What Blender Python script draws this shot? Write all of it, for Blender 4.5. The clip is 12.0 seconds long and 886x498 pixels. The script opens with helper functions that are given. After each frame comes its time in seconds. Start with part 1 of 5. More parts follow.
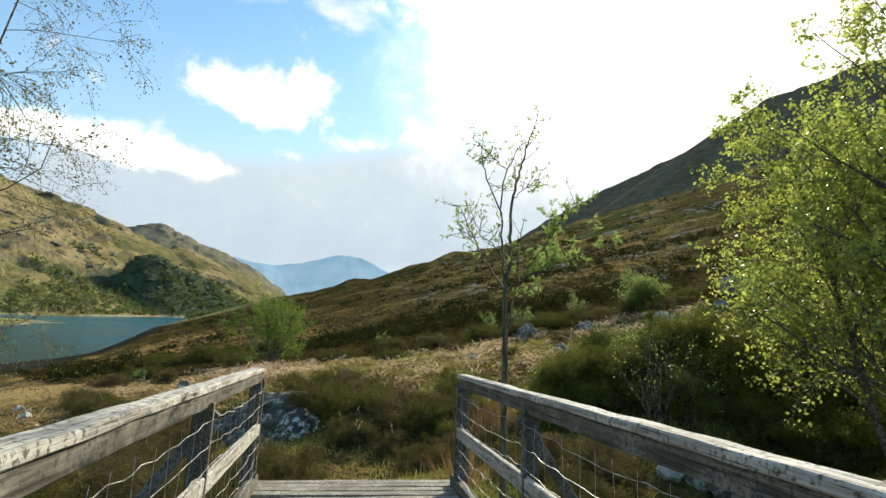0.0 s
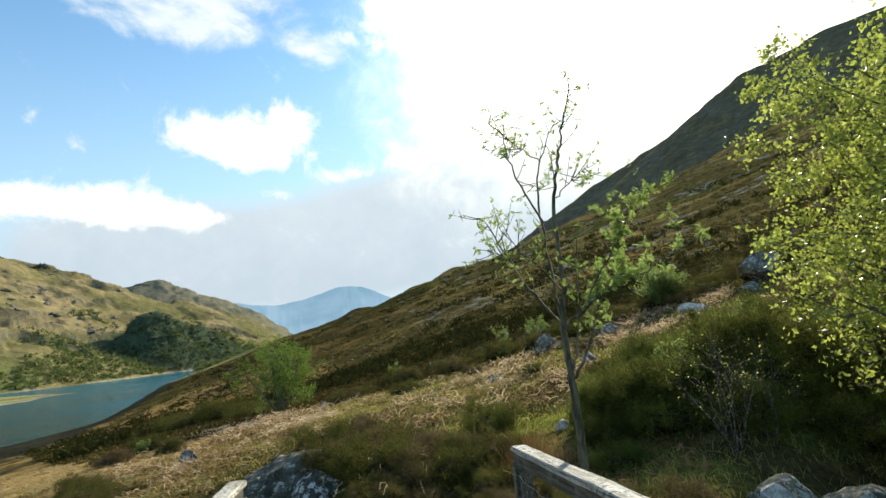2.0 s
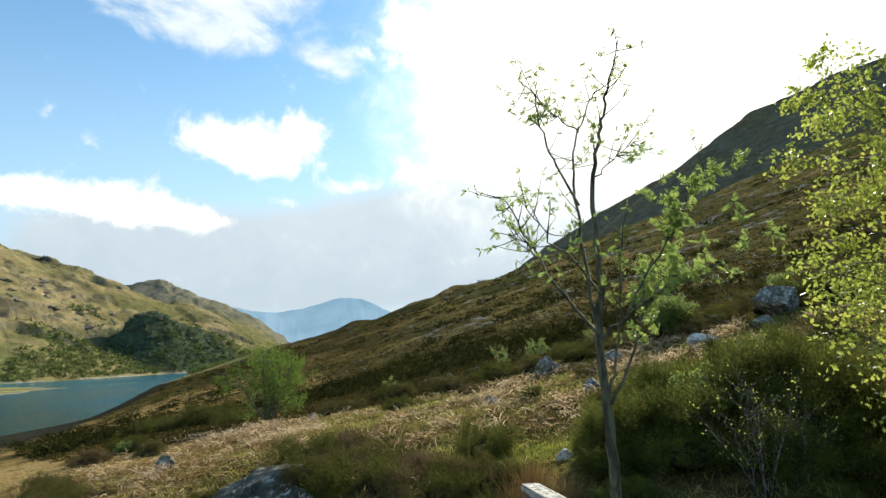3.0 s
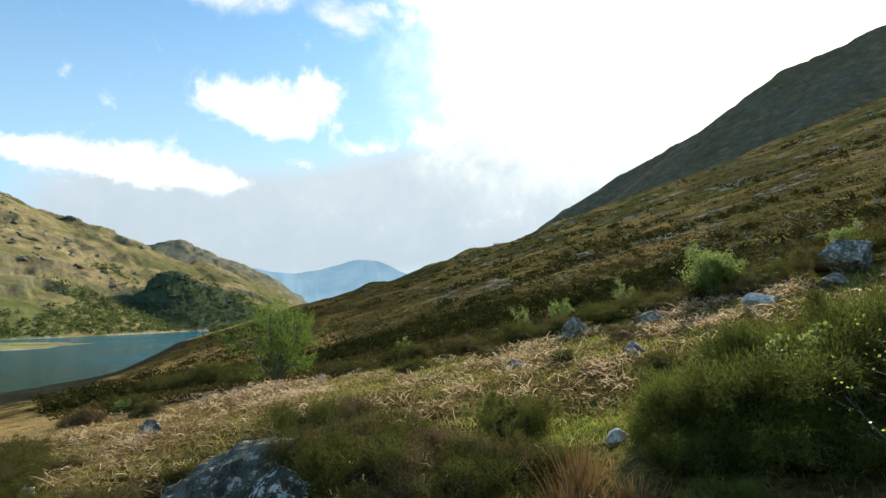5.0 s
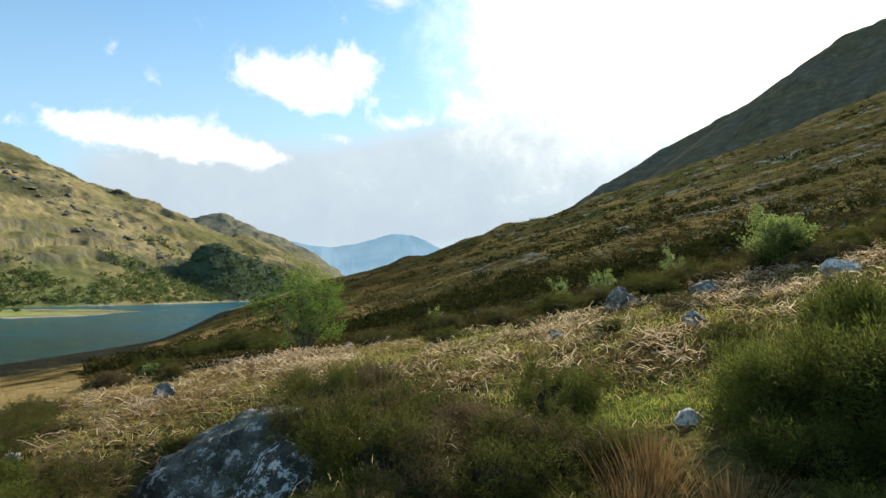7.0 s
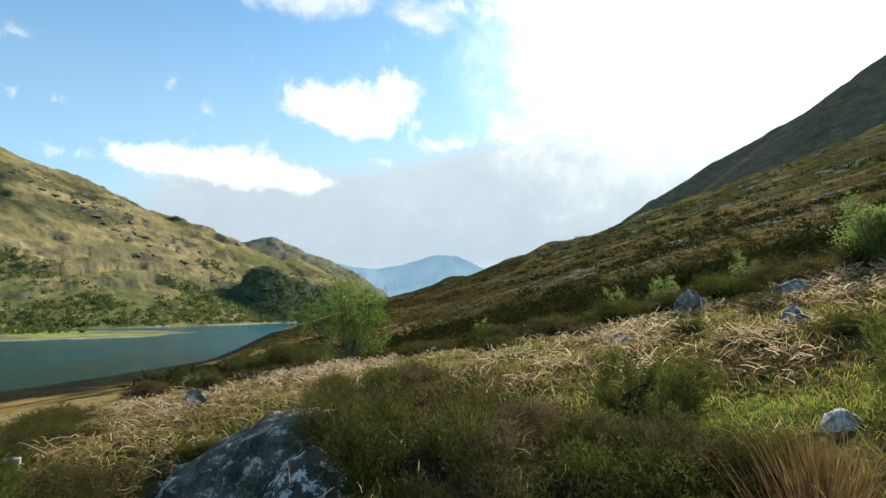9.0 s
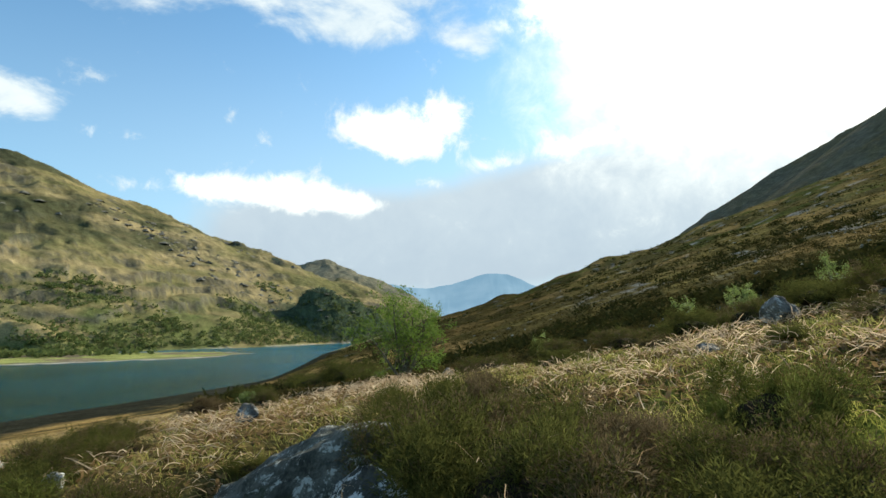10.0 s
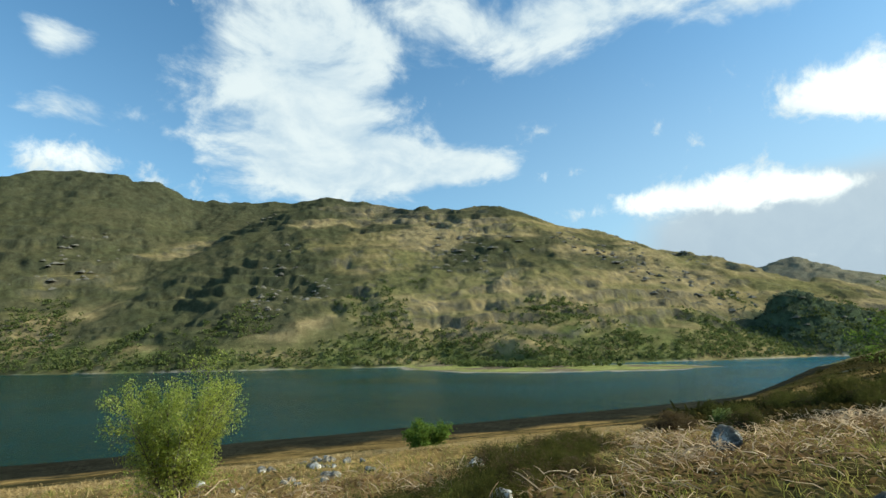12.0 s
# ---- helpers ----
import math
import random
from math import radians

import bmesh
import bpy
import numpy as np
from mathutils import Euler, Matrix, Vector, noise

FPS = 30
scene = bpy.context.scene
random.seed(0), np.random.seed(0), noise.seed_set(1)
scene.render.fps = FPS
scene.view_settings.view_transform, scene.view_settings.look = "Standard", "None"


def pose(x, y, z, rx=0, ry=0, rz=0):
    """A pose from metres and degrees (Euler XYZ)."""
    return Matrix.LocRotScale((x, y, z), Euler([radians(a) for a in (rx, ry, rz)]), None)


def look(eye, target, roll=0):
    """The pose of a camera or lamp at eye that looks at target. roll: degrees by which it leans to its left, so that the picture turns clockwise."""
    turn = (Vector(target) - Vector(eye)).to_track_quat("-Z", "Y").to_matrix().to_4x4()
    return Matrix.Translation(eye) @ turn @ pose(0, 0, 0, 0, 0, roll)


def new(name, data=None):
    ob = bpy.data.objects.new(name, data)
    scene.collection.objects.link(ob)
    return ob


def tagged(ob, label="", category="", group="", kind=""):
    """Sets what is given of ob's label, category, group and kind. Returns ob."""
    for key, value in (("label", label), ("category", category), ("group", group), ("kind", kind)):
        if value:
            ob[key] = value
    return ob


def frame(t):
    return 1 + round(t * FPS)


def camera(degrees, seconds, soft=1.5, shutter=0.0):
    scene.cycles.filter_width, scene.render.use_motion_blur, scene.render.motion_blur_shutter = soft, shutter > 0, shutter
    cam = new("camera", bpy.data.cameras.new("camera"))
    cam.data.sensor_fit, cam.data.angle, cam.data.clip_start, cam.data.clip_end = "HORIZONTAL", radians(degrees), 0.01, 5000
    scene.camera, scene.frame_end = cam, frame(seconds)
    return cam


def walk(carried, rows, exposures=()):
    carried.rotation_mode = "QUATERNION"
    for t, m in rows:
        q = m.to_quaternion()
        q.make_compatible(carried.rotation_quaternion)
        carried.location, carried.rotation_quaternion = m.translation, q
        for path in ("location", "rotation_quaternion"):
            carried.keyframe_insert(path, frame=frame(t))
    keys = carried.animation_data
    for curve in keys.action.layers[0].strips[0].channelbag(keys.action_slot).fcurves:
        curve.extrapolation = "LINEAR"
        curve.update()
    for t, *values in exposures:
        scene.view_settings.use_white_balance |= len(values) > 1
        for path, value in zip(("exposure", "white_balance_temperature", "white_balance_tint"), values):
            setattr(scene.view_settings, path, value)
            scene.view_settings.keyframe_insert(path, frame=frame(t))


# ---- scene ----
cam = camera(80.4, 12.0)
PATH = [
    (0, (-0.007, -0.053, 1.257), (-0.027, 1.929, 1.521), 3.0),
    (0.5, (-0.042, 0.174, 1.519), (-0.057, 2.162, 1.736), 2.6),
    (1, (-0.134, 0.463, 1.576), (-0.057, 2.453, 1.756), -1.4),
    (1.5, (-0.188, 0.801, 1.554), (-0.115, 2.788, 1.768), -3.5),
    (2, (-0.204, 1.317, 1.556), (-0.214, 3.29, 1.885), -4.9),
    (2.5, (-0.223, 1.731, 1.506), (-0.206, 3.696, 1.878), -4.3),
    (3, (-0.252, 2.074, 1.479), (-0.27, 4.035, 1.874), -1.3),
    (3.5, (-0.283, 2.619, 1.457), (-0.452, 4.579, 1.817), -0.5),
    (5.5, (-0.415, 5.153, 1.295), (-0.481, 7.139, 1.526), -0.5),
    (6, (-0.37, 5.562, 1.226), (-0.539, 7.545, 1.42), -0.2),
    (6.5, (-0.408, 5.841, 1.173), (-0.569, 7.829, 1.32), -0.3),
    (7, (-0.429, 6.255, 1.028), (-0.645, 8.236, 1.19), 0.4),
    (9, (-0.793, 7.764, 0.42), (-1.172, 9.713, 0.66), 0.1),
    (9.5, (-0.994, 8.172, 0.283), (-1.424, 10.111, 0.513), -0.5),
    (10, (-1.209, 8.65, 0.172), (-1.771, 10.544, 0.484), -0.5),
    (10.5, (-1.508, 8.967, 0.05), (-2.325, 10.755, 0.42), -1.1),
    (11, (-1.775, 9.351, 0.054), (-2.978, 10.906, 0.421), -1.7),
    (11.5, (-2.221, 10.057, 0.026), (-3.767, 11.266, 0.411), -1.7),
    (12, (-2.804, 10.806, -0.069), (-4.558, 11.688, 0.314), -1.2),
]
walk(cam, [(t, look(eye, target, roll)) for t, eye, target, roll in PATH], [(0, 0.60, 6900, 5), (5, 0.56, 6800, 4), (9, 0.53, 6700, 3), (10.5, 0.40, 6600, 1), (12, 0.28, 6430, -1)])

# ---------------------------------------------------------------- world, sun
SUN_AZ, SUN_EL = -27.0, 28.5      # degrees to the left of +y, degrees up


def bearing(az, el=0.0):
    a, e = radians(az), radians(el)
    return Vector((-math.sin(a) * math.cos(e), math.cos(a) * math.cos(e), math.sin(e)))


class Nodes:
    """Small helper that writes node trees as expressions."""

    def __init__(self, tree):
        self.tree = tree
        tree.nodes.clear()

    def add(self, kind, inputs=None, **props):
        n = self.tree.nodes.new(kind)
        for k, v in props.items():
            setattr(n, k, v)
        for k, v in (inputs or {}).items():
            if isinstance(v, bpy.types.NodeSocket):
                self.tree.links.new(v, n.inputs[k])
            else:
                n.inputs[k].default_value = v
        return n

    def math(self, op, a, b=None, c=None, clamp=False):
        n = self.tree.nodes.new("ShaderNodeMath")
        n.operation, n.use_clamp = op, clamp
        for i, v in enumerate((a, b, c)):
            if v is None:
                continue
            if isinstance(v, bpy.types.NodeSocket):
                self.tree.links.new(v, n.inputs[i])
            else:
                n.inputs[i].default_value = v
        return n.outputs[0]

    def step(self, v, lo, hi, a=0.0, b=1.0):
        n = self.tree.nodes.new("ShaderNodeMapRange")
        n.interpolation_type = "SMOOTHSTEP"
        self.tree.links.new(v, n.inputs[0])
        for i, w in zip((1, 2, 3, 4), (lo, hi, a, b)):
            n.inputs[i].default_value = w
        return n.outputs[0]

    def mix(self, fac, a, b, blend="MIX"):
        n = self.tree.nodes.new("ShaderNodeMix")
        n.data_type, n.blend_type = "RGBA", blend
        for i, v in ((0, fac), (6, a), (7, b)):
            if isinstance(v, bpy.types.NodeSocket):
                self.tree.links.new(v, n.inputs[i])
            else:
                n.inputs[i].default_value = v if i == 0 else (*v[:3], 1.0)
        return n.outputs[2]

    def noise(self, vec, scale, detail=4.0, rough=0.55, distortion=0.0):
        ins = {"Scale": scale, "Detail": detail, "Roughness": rough, "Distortion": distortion}
        if vec is not None:
            ins["Vector"] = vec
        return self.add("ShaderNodeTexNoise", ins).outputs["Fac"]


def build_world():
    world = bpy.data.worlds.new("sky")
    scene.world = world
    world.use_nodes = True
    n = Nodes(world.node_tree)
    sky = n.add("ShaderNodeTexSky", sky_type="NISHITA", sun_disc=False, sun_elevation=radians(SUN_EL),
                sun_rotation=radians(-SUN_AZ), altitude=50.0, air_density=1.0, dust_density=0.6, ozone_density=2.0)
    way = n.add("ShaderNodeTexCoord").outputs["Generated"]
    sep = n.add("ShaderNodeSeparateXYZ", {0: way})
    x, y, z = sep.outputs
    az = n.math("MULTIPLY", n.math("ARCTAN2", n.math("MULTIPLY", x, -1.0), y), 57.2958)
    el = n.math("MULTIPLY", n.math("ARCSINE", z), 57.2958)
    # cloud layer seen in perspective for the fine break-up
    inv = n.math("DIVIDE", 1.0, n.math("ADD", n.math("MAXIMUM", z, 0.0), 0.22))
    flat = n.add("ShaderNodeCombineXYZ", {0: n.math("MULTIPLY", x, inv), 1: n.math("MULTIPLY", y, inv), 2: 0.0}).outputs[0]
    puff = n.noise(way, 13.0, 9.0, 0.64, 0.3)
    wisp = n.noise(flat, 4.6, 7.0, 0.6, 0.3)

    def clouds(banks):
        total = None
        for a, e, wa, we, amount in banks:
            da = n.math("DIVIDE", n.math("SUBTRACT", az, a), wa)
            de = n.math("DIVIDE", n.math("SUBTRACT", el, e), we)
            r2 = n.math("ADD", n.math("MULTIPLY", da, da), n.math("MULTIPLY", de, de))
            g = n.math("MULTIPLY", n.math("EXPONENT", n.math("MULTIPLY", r2, -1.0)), amount)
            total = g if total is None else n.math("ADD", total, g)
        return total

    # bright cumulus, then streaked altocumulus, then the grey bank low down the valley
    cum = clouds([(20.8, 21.6, 7.4, 3.1, 1.0), (16.2, 23.6, 3.6, 2.2, 0.55), (25.0, 22.2, 3.4, 1.8, 0.5), (19.5, 19.6, 5.0, 1.4, 0.35),
                  (41.5, 15.2, 4.2, 1.6, 0.85), (37.0, 14.0, 5.0, 1.4, 0.6), (33.5, 15.6, 3.6, 2.0, 0.9), (28.5, 14.4, 3.6, 1.5, 0.8), (24.0, 13.8, 4.0, 1.1, 0.7), (31.0, 12.8, 6.0, 1.2, 0.55), (46.5, 14.0, 4.0, 1.0, 0.5),
                  (17.0, 16.2, 4.0, 0.9, 0.6), (10.5, 18.0, 4.5, 1.1, 0.62), (3, 19.4, 5, 1.2, 0.68), (-5, 20.5, 6, 1.6, 0.6), (50.5, 18.4, 3.0, 1.0, 0.66), (-27, 28, 16, 8.5, 1.4),
                  (-3, 33, 12, 4.0, 1.2), (-45, 34, 30, 16, 1.4), (102, 18, 7, 2.0, 0.75)])
    alto = clouds([(79, 27, 14, 10, 1.15), (72, 19.5, 12, 3.6, 1.0), (60, 20, 5, 2.0, 0.8), (48, 33.5, 17, 3.6, 0.92), (26, 31.0, 8, 2.0, 0.72), (22, 35.0, 14, 3.2, 0.85), (13, 30.5, 5, 1.8, 0.7),
                   (101, 21.8, 5, 1.6, 0.7), (103, 27, 3, 2.0, 0.62), (75, 44, 30, 8, 0.8), (150, 35, 30, 20, 0.7), (-120, 35, 40, 20, 0.7)])
    grey = clouds([(16, 9.0, 17, 6.0, 1.2), (4, 13.0, 12, 6.0, 1.1), (-8, 13, 10, 5.0, 1.0), (33, 7.5, 10, 4.0, 1.0), (32, 12.0, 12, 3.6, 0.75), (-14, 12, 12, 7, 0.95), (-24, 14, 10, 6, 0.8)])
    soft = n.math("SUBTRACT", puff, 0.5)
    cum_m = n.step(n.math("ADD", cum, n.math("MULTIPLY", soft, 3.0)), 0.34, 1.06)
    alto_m = n.step(n.math("ADD", alto, n.math("MULTIPLY", n.math("SUBTRACT", wisp, 0.5), 2.2)), 0.40, 1.0, 0.0, 0.92)
    grey_m = n.step(n.math("ADD", grey, n.math("MULTIPLY", soft, 0.35)), 0.30, 1.0, 0.0, 0.95)
    # thin bright veil around the sun
    s = bearing(SUN_AZ, SUN_EL)
    dot = n.add("ShaderNodeVectorMath", {0: way, 1: tuple(s)}, operation="DOT_PRODUCT").outputs["Value"]
    veil = n.math("MULTIPLY", n.step(n.math("ADD", dot, n.math("MULTIPLY", soft, 0.16)), 0.825, 0.985), n.step(n.math("ADD", el, n.math("MULTIPLY", soft, 9.0)), 10.0, 25.0, 0.06, 1.0))
    low = n.math("MULTIPLY", n.step(el, 0.0, 35.0, 0.88, 0.05), n.step(dot, -0.1, 0.85, 0.30, 1.0))
    lit = n.step(n.math("ADD", cum, n.math("MULTIPLY", n.math("SUBTRACT", wisp, 0.5), 1.0)), 0.2, 1.2)
    col = n.mix(1.0, sky.outputs[0], SKY_TINT, "MULTIPLY")
    col = n.mix(low, col, HAZE)
    col = n.mix(alto_m, col, n.mix(n.step(wisp, 0.35, 0.65), ALTO_DARK, ALTO))
    col = n.mix(grey_m, col, n.mix(n.step(n.math("ADD", n.math("MULTIPLY", el, 0.055), n.math("MULTIPLY", soft, 0.9)), 0.2, 1.05), GREY_DARK, GREY))
    col = n.mix(cum_m, col, n.mix(lit, CUMULUS_DARK, CUMULUS))
    col = n.mix(veil, col, GLARE)
    bg = n.add("ShaderNodeBackground", {"Color": col, "Strength": SKY})
    out = n.add("ShaderNodeOutputWorld", {"Surface": bg.outputs[0]})


SKY = 0.083
SKY_TINT = (1.22, 1.75, 1.95)
HAZE = (6.0, 7.4, 8.4)
ALTO, ALTO_DARK = (9.0, 9.4, 9.8), (6.4, 7.4, 8.6)
GREY, GREY_DARK = (5.9, 6.65, 7.65), (4.8, 5.6, 6.8)
CUMULUS, CUMULUS_DARK = (12.0, 12.0, 12.0), (8.2, 8.7, 9.2)
GLARE = (14.0, 13.8, 13.2)
build_world()
sun_data = bpy.data.lights.new("sun", "SUN")
sun_data.energy, sun_data.angle, sun_data.color = 5.0, radians(0.6), (1.0, 0.93, 0.82)
sun = new("sun", sun_data)
sun.matrix_world = look(bearing(SUN_AZ, SUN_EL) * 200, (0, 0, 0))

# ---------------------------------------------------------------- materials
def material(name):
    m = bpy.data.materials.new(name)
    m.use_nodes = True
    return m, Nodes(m.node_tree)


def finish(n, color, rough, bump=None, strength=0.4, distance=0.02, metal=0.0, spec=0.3, **more):
    ins = {"Base Color": color, "Roughness": rough, "Metallic": metal, "Specular IOR Level": spec}
    ins.update(more)
    if bump is not None:
        ins["Normal"] = n.add("ShaderNodeBump", {"Strength": strength, "Distance": distance, "Height": bump}).outputs[0]
    for k, v in list(ins.items()):
        if isinstance(v, tuple) and len(v) == 3:
            ins[k] = (*v, 1.0)
    b = n.add("ShaderNodeBsdfPrincipled", ins)
    n.add("ShaderNodeOutputMaterial", {"Surface": b.outputs[0]})
    return b


def make_ground():
    m, n = material("moor")
    at = n.add("ShaderNodeAttribute", attribute_name="cover").outputs["Color"]
    pos = n.add("ShaderNodeNewGeometry").outputs["Position"]
    fine = n.noise(pos, 9.0, 6.0, 0.65)
    mid = n.noise(pos, 0.9, 6.0, 0.6)
    big = n.noise(pos, 0.055, 8.0, 0.68)
    lump = n.noise(pos, 0.17, 6.0, 0.7)
    v = n.math("MULTIPLY", n.step(fine, 0.25, 0.75, 0.55, 1.45), n.step(mid, 0.25, 0.75, 0.6, 1.4))
    v = n.math("MULTIPLY", n.math("MULTIPLY", v, n.step(big, 0.3, 0.7, 0.8, 1.2)), n.step(lump, 0.3, 0.7, 0.82, 1.18))
    col = n.mix(1.0, at, n.add("ShaderNodeCombineColor", {0: v, 1: v, 2: v}).outputs[0], "MULTIPLY")
    h = n.math("ADD", n.math("MULTIPLY", fine, 0.05), n.math("ADD", n.math("MULTIPLY", mid, 0.4), n.math("ADD", n.math("MULTIPLY", big, 2.4), n.math("MULTIPLY", lump, 0.9))))
    finish(n, col, 1.0, h, 0.7, 1.0, spec=0.0)
    return m


def make_water():
    m, n = material("loch_water")
    pos = n.add("ShaderNodeNewGeometry").outputs["Position"]
    st = n.add("ShaderNodeMapping", {"Vector": pos, "Scale": (0.5, 1.0, 1.0), "Rotation": (0, 0, 0.6)}).outputs[0]
    rip = n.math("ADD", n.noise(st, 0.9, 4.0, 0.6), n.math("MULTIPLY", n.noise(st, 0.12, 3.0, 0.5), 2.0))
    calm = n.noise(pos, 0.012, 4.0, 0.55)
    # Dark near, bluer up the loch: hill and sky reflections put into base colour
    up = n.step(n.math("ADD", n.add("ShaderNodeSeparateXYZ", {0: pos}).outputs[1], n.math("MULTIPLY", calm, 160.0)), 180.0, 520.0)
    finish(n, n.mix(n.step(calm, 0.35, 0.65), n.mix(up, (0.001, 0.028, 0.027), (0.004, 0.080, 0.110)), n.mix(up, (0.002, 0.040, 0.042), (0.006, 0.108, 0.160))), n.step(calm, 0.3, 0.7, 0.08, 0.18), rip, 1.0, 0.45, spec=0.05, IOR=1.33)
    return m


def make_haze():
    m, n = material("haze_glow_mountain")
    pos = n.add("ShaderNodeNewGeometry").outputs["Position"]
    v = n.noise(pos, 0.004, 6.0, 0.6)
    # Blue haze is emitted by the surface over a dark slope colour
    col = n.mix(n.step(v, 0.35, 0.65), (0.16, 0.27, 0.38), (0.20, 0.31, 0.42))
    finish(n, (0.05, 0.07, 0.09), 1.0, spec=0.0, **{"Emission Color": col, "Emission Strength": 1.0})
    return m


M_GROUND, M_WATER, M_HAZE = make_ground(), make_water(), make_haze()

def make_wood(name, dark, light, bleach):
    m, n = material(name)
    obj = n.add("ShaderNodeTexCoord").outputs["Object"]
    rnd = n.add("ShaderNodeObjectInfo").outputs["Random"]
    shift = n.add("ShaderNodeCombineXYZ", {0: n.math("MULTIPLY", rnd, 37.0), 1: n.math("MULTIPLY", rnd, 11.0), 2: 0.0}).outputs[0]
    vec = n.add("ShaderNodeVectorMath", {0: obj, 1: shift}, operation="ADD").outputs[0]
    grain = n.noise(n.add("ShaderNodeMapping", {"Vector": vec, "Scale": (55.0, 1.6, 55.0)}).outputs[0], 1.0, 5.0, 0.65)
    blot = n.noise(vec, 5.0, 5.0, 0.6)
    lich = n.noise(vec, 38.0, 6.0, 0.72)
    col = n.mix(n.step(grain, 0.3, 0.7), dark, light)
    col = n.mix(n.step(blot, 0.42, 0.7, 0.0, 0.75), col, bleach)
    col = n.mix(n.step(n.math("ADD", lich, n.math("MULTIPLY", blot, 0.25)), 0.64, 0.73, 0.0, 0.85), col, (0.05, 0.05, 0.04))
    cracks = n.noise(n.add("ShaderNodeMapping", {"Vector": vec, "Scale": (90.0, 2.2, 90.0)}).outputs[0], 1.0, 3.0, 0.5)
    col = n.mix(n.step(cracks, 0.60, 0.66, 0.0, 0.8), col, (0.03, 0.027, 0.02))
    col = n.mix(n.step(n.noise(vec, 9.0, 4.0), 0.62, 0.75, 0.0, 0.5), col, (0.16, 0.18, 0.08))
    finish(n, col, 0.85, n.math("ADD", grain, n.math("MULTIPLY", lich, 0.6)), 0.7, 0.006, spec=0.2)
    return m


def make_rock(name, dark, light, lichen, amount):
    m, n = material(name)
    vec = n.add("ShaderNodeNewGeometry").outputs["Position"]
    a, b = n.noise(vec, 2.2, 7.0, 0.65), n.noise(vec, 16.0, 6.0, 0.7)
    col = n.mix(n.step(n.math("ADD", n.math("MULTIPLY", a, 0.6), n.math("MULTIPLY", b, 0.4)), 0.36, 0.64), dark, light)
    spots = n.math("ADD", n.math("MULTIPLY", n.noise(vec, 5.5, 6.0, 0.62, 0.6), 0.65), n.math("MULTIPLY", n.noise(vec, 30.0, 5.0, 0.7), 0.35))
    col = n.mix(n.step(spots, amount - 0.02, amount + 0.05, 0.0, 0.85), col, lichen)
    col = n.mix(n.step(n.noise(vec, 1.4, 5.0, 0.6), 0.58, 0.7, 0.0, 0.7), col, (0.05, 0.06, 0.02))
    finish(n, col, 0.95, n.math("ADD", a, n.math("MULTIPLY", b, 0.5)), 0.9, 0.05, spec=0.06)
    return m


def make_bark(name, dark, light, bands):
    m, n = material(name)
    vec = n.add("ShaderNodeNewGeometry").outputs["Position"]
    st = n.add("ShaderNodeMapping", {"Vector": vec, "Scale": (6.0, 6.0, bands)}).outputs[0]
    a = n.noise(st, 4.0, 5.0, 0.6)
    finish(n, n.mix(n.step(a, 0.38, 0.62), dark, light), 0.85, a, 0.6, 0.01, spec=0.2)
    return m


def make_leaf(name, a, b, glow=0.5, rough=0.55, gloss=0.05, patch=2.2):
    """Thin leaf: reflects and lets light through; each leaf or blade has its own tone."""
    m, n = material(name)
    rnd = n.add("ShaderNodeNewGeometry").outputs["Random Per Island"]
    pos = n.add("ShaderNodeNewGeometry").outputs["Position"]
    tone = n.math("ADD", n.math("MULTIPLY", rnd, 0.55), n.math("MULTIPLY", n.step(n.noise(pos, patch, 3.0, 0.6), 0.32, 0.68), 0.45))
    col = n.mix(tone, a, b)
    d = n.add("ShaderNodeBsdfPrincipled", {"Base Color": col, "Roughness": rough, "Specular IOR Level": gloss})
    t = n.add("ShaderNodeBsdfTranslucent", {"Color": col})
    mix = n.add("ShaderNodeMixShader", {0: glow, 1: d.outputs[0], 2: t.outputs[0]})
    n.add("ShaderNodeOutputMaterial", {"Surface": mix.outputs[0]})
    return m


def make_wire():
    m, n = material("galvanised_wire")
    vec = n.add("ShaderNodeNewGeometry").outputs["Position"]
    finish(n, n.mix(n.step(n.noise(vec, 30.0), 0.4, 0.6), (0.28, 0.26, 0.23), (0.55, 0.54, 0.52)), 0.45, metal=0.7)
    return m


# Same weathered timber twice: lit tone painted pale, shaded tone painted dark
M_WOOD_LIT = make_wood("lit_bleached_timber", (0.17, 0.15, 0.12), (0.56, 0.53, 0.46), (0.70, 0.67, 0.60))
M_WOOD_SHADED = make_wood("shaded_weathered_timber", (0.040, 0.036, 0.028), (0.165, 0.15, 0.12), (0.27, 0.25, 0.21))
M_PLANK = make_wood("worn_deck_timber", (0.085, 0.076, 0.058), (0.31, 0.285, 0.235), (0.46, 0.43, 0.37))
M_WIRE = make_wire()
M_ROCK = make_rock("lichened_rock", (0.065, 0.060, 0.050), (0.23, 0.215, 0.18), (0.56, 0.54, 0.47), 0.53)
M_DARK_ROCK = make_rock("dark_mossy_rock", (0.040, 0.038, 0.029), (0.160, 0.150, 0.118), (0.46, 0.44, 0.37), 0.55)
M_LICHEN = make_rock("white_lichened_rock", (0.030, 0.028, 0.022), (0.10, 0.096, 0.080), (0.68, 0.66, 0.60), 0.515)
M_PALE = make_rock("pale_rock", (0.22, 0.21, 0.18), (0.50, 0.48, 0.43), (0.70, 0.68, 0.62), 0.51)
M_ROWAN_BARK = make_bark("rowan_bark", (0.055, 0.05, 0.032), (0.15, 0.14, 0.09), 1.5)
M_BIRCH_BARK = make_bark("birch_bark", (0.05, 0.04, 0.032), (0.20, 0.17, 0.14), 5.0)
M_ROWAN_LEAF = make_leaf("rowan_leaf", (0.17, 0.25, 0.055), (0.36, 0.45, 0.13), 0.55, gloss=0.3)
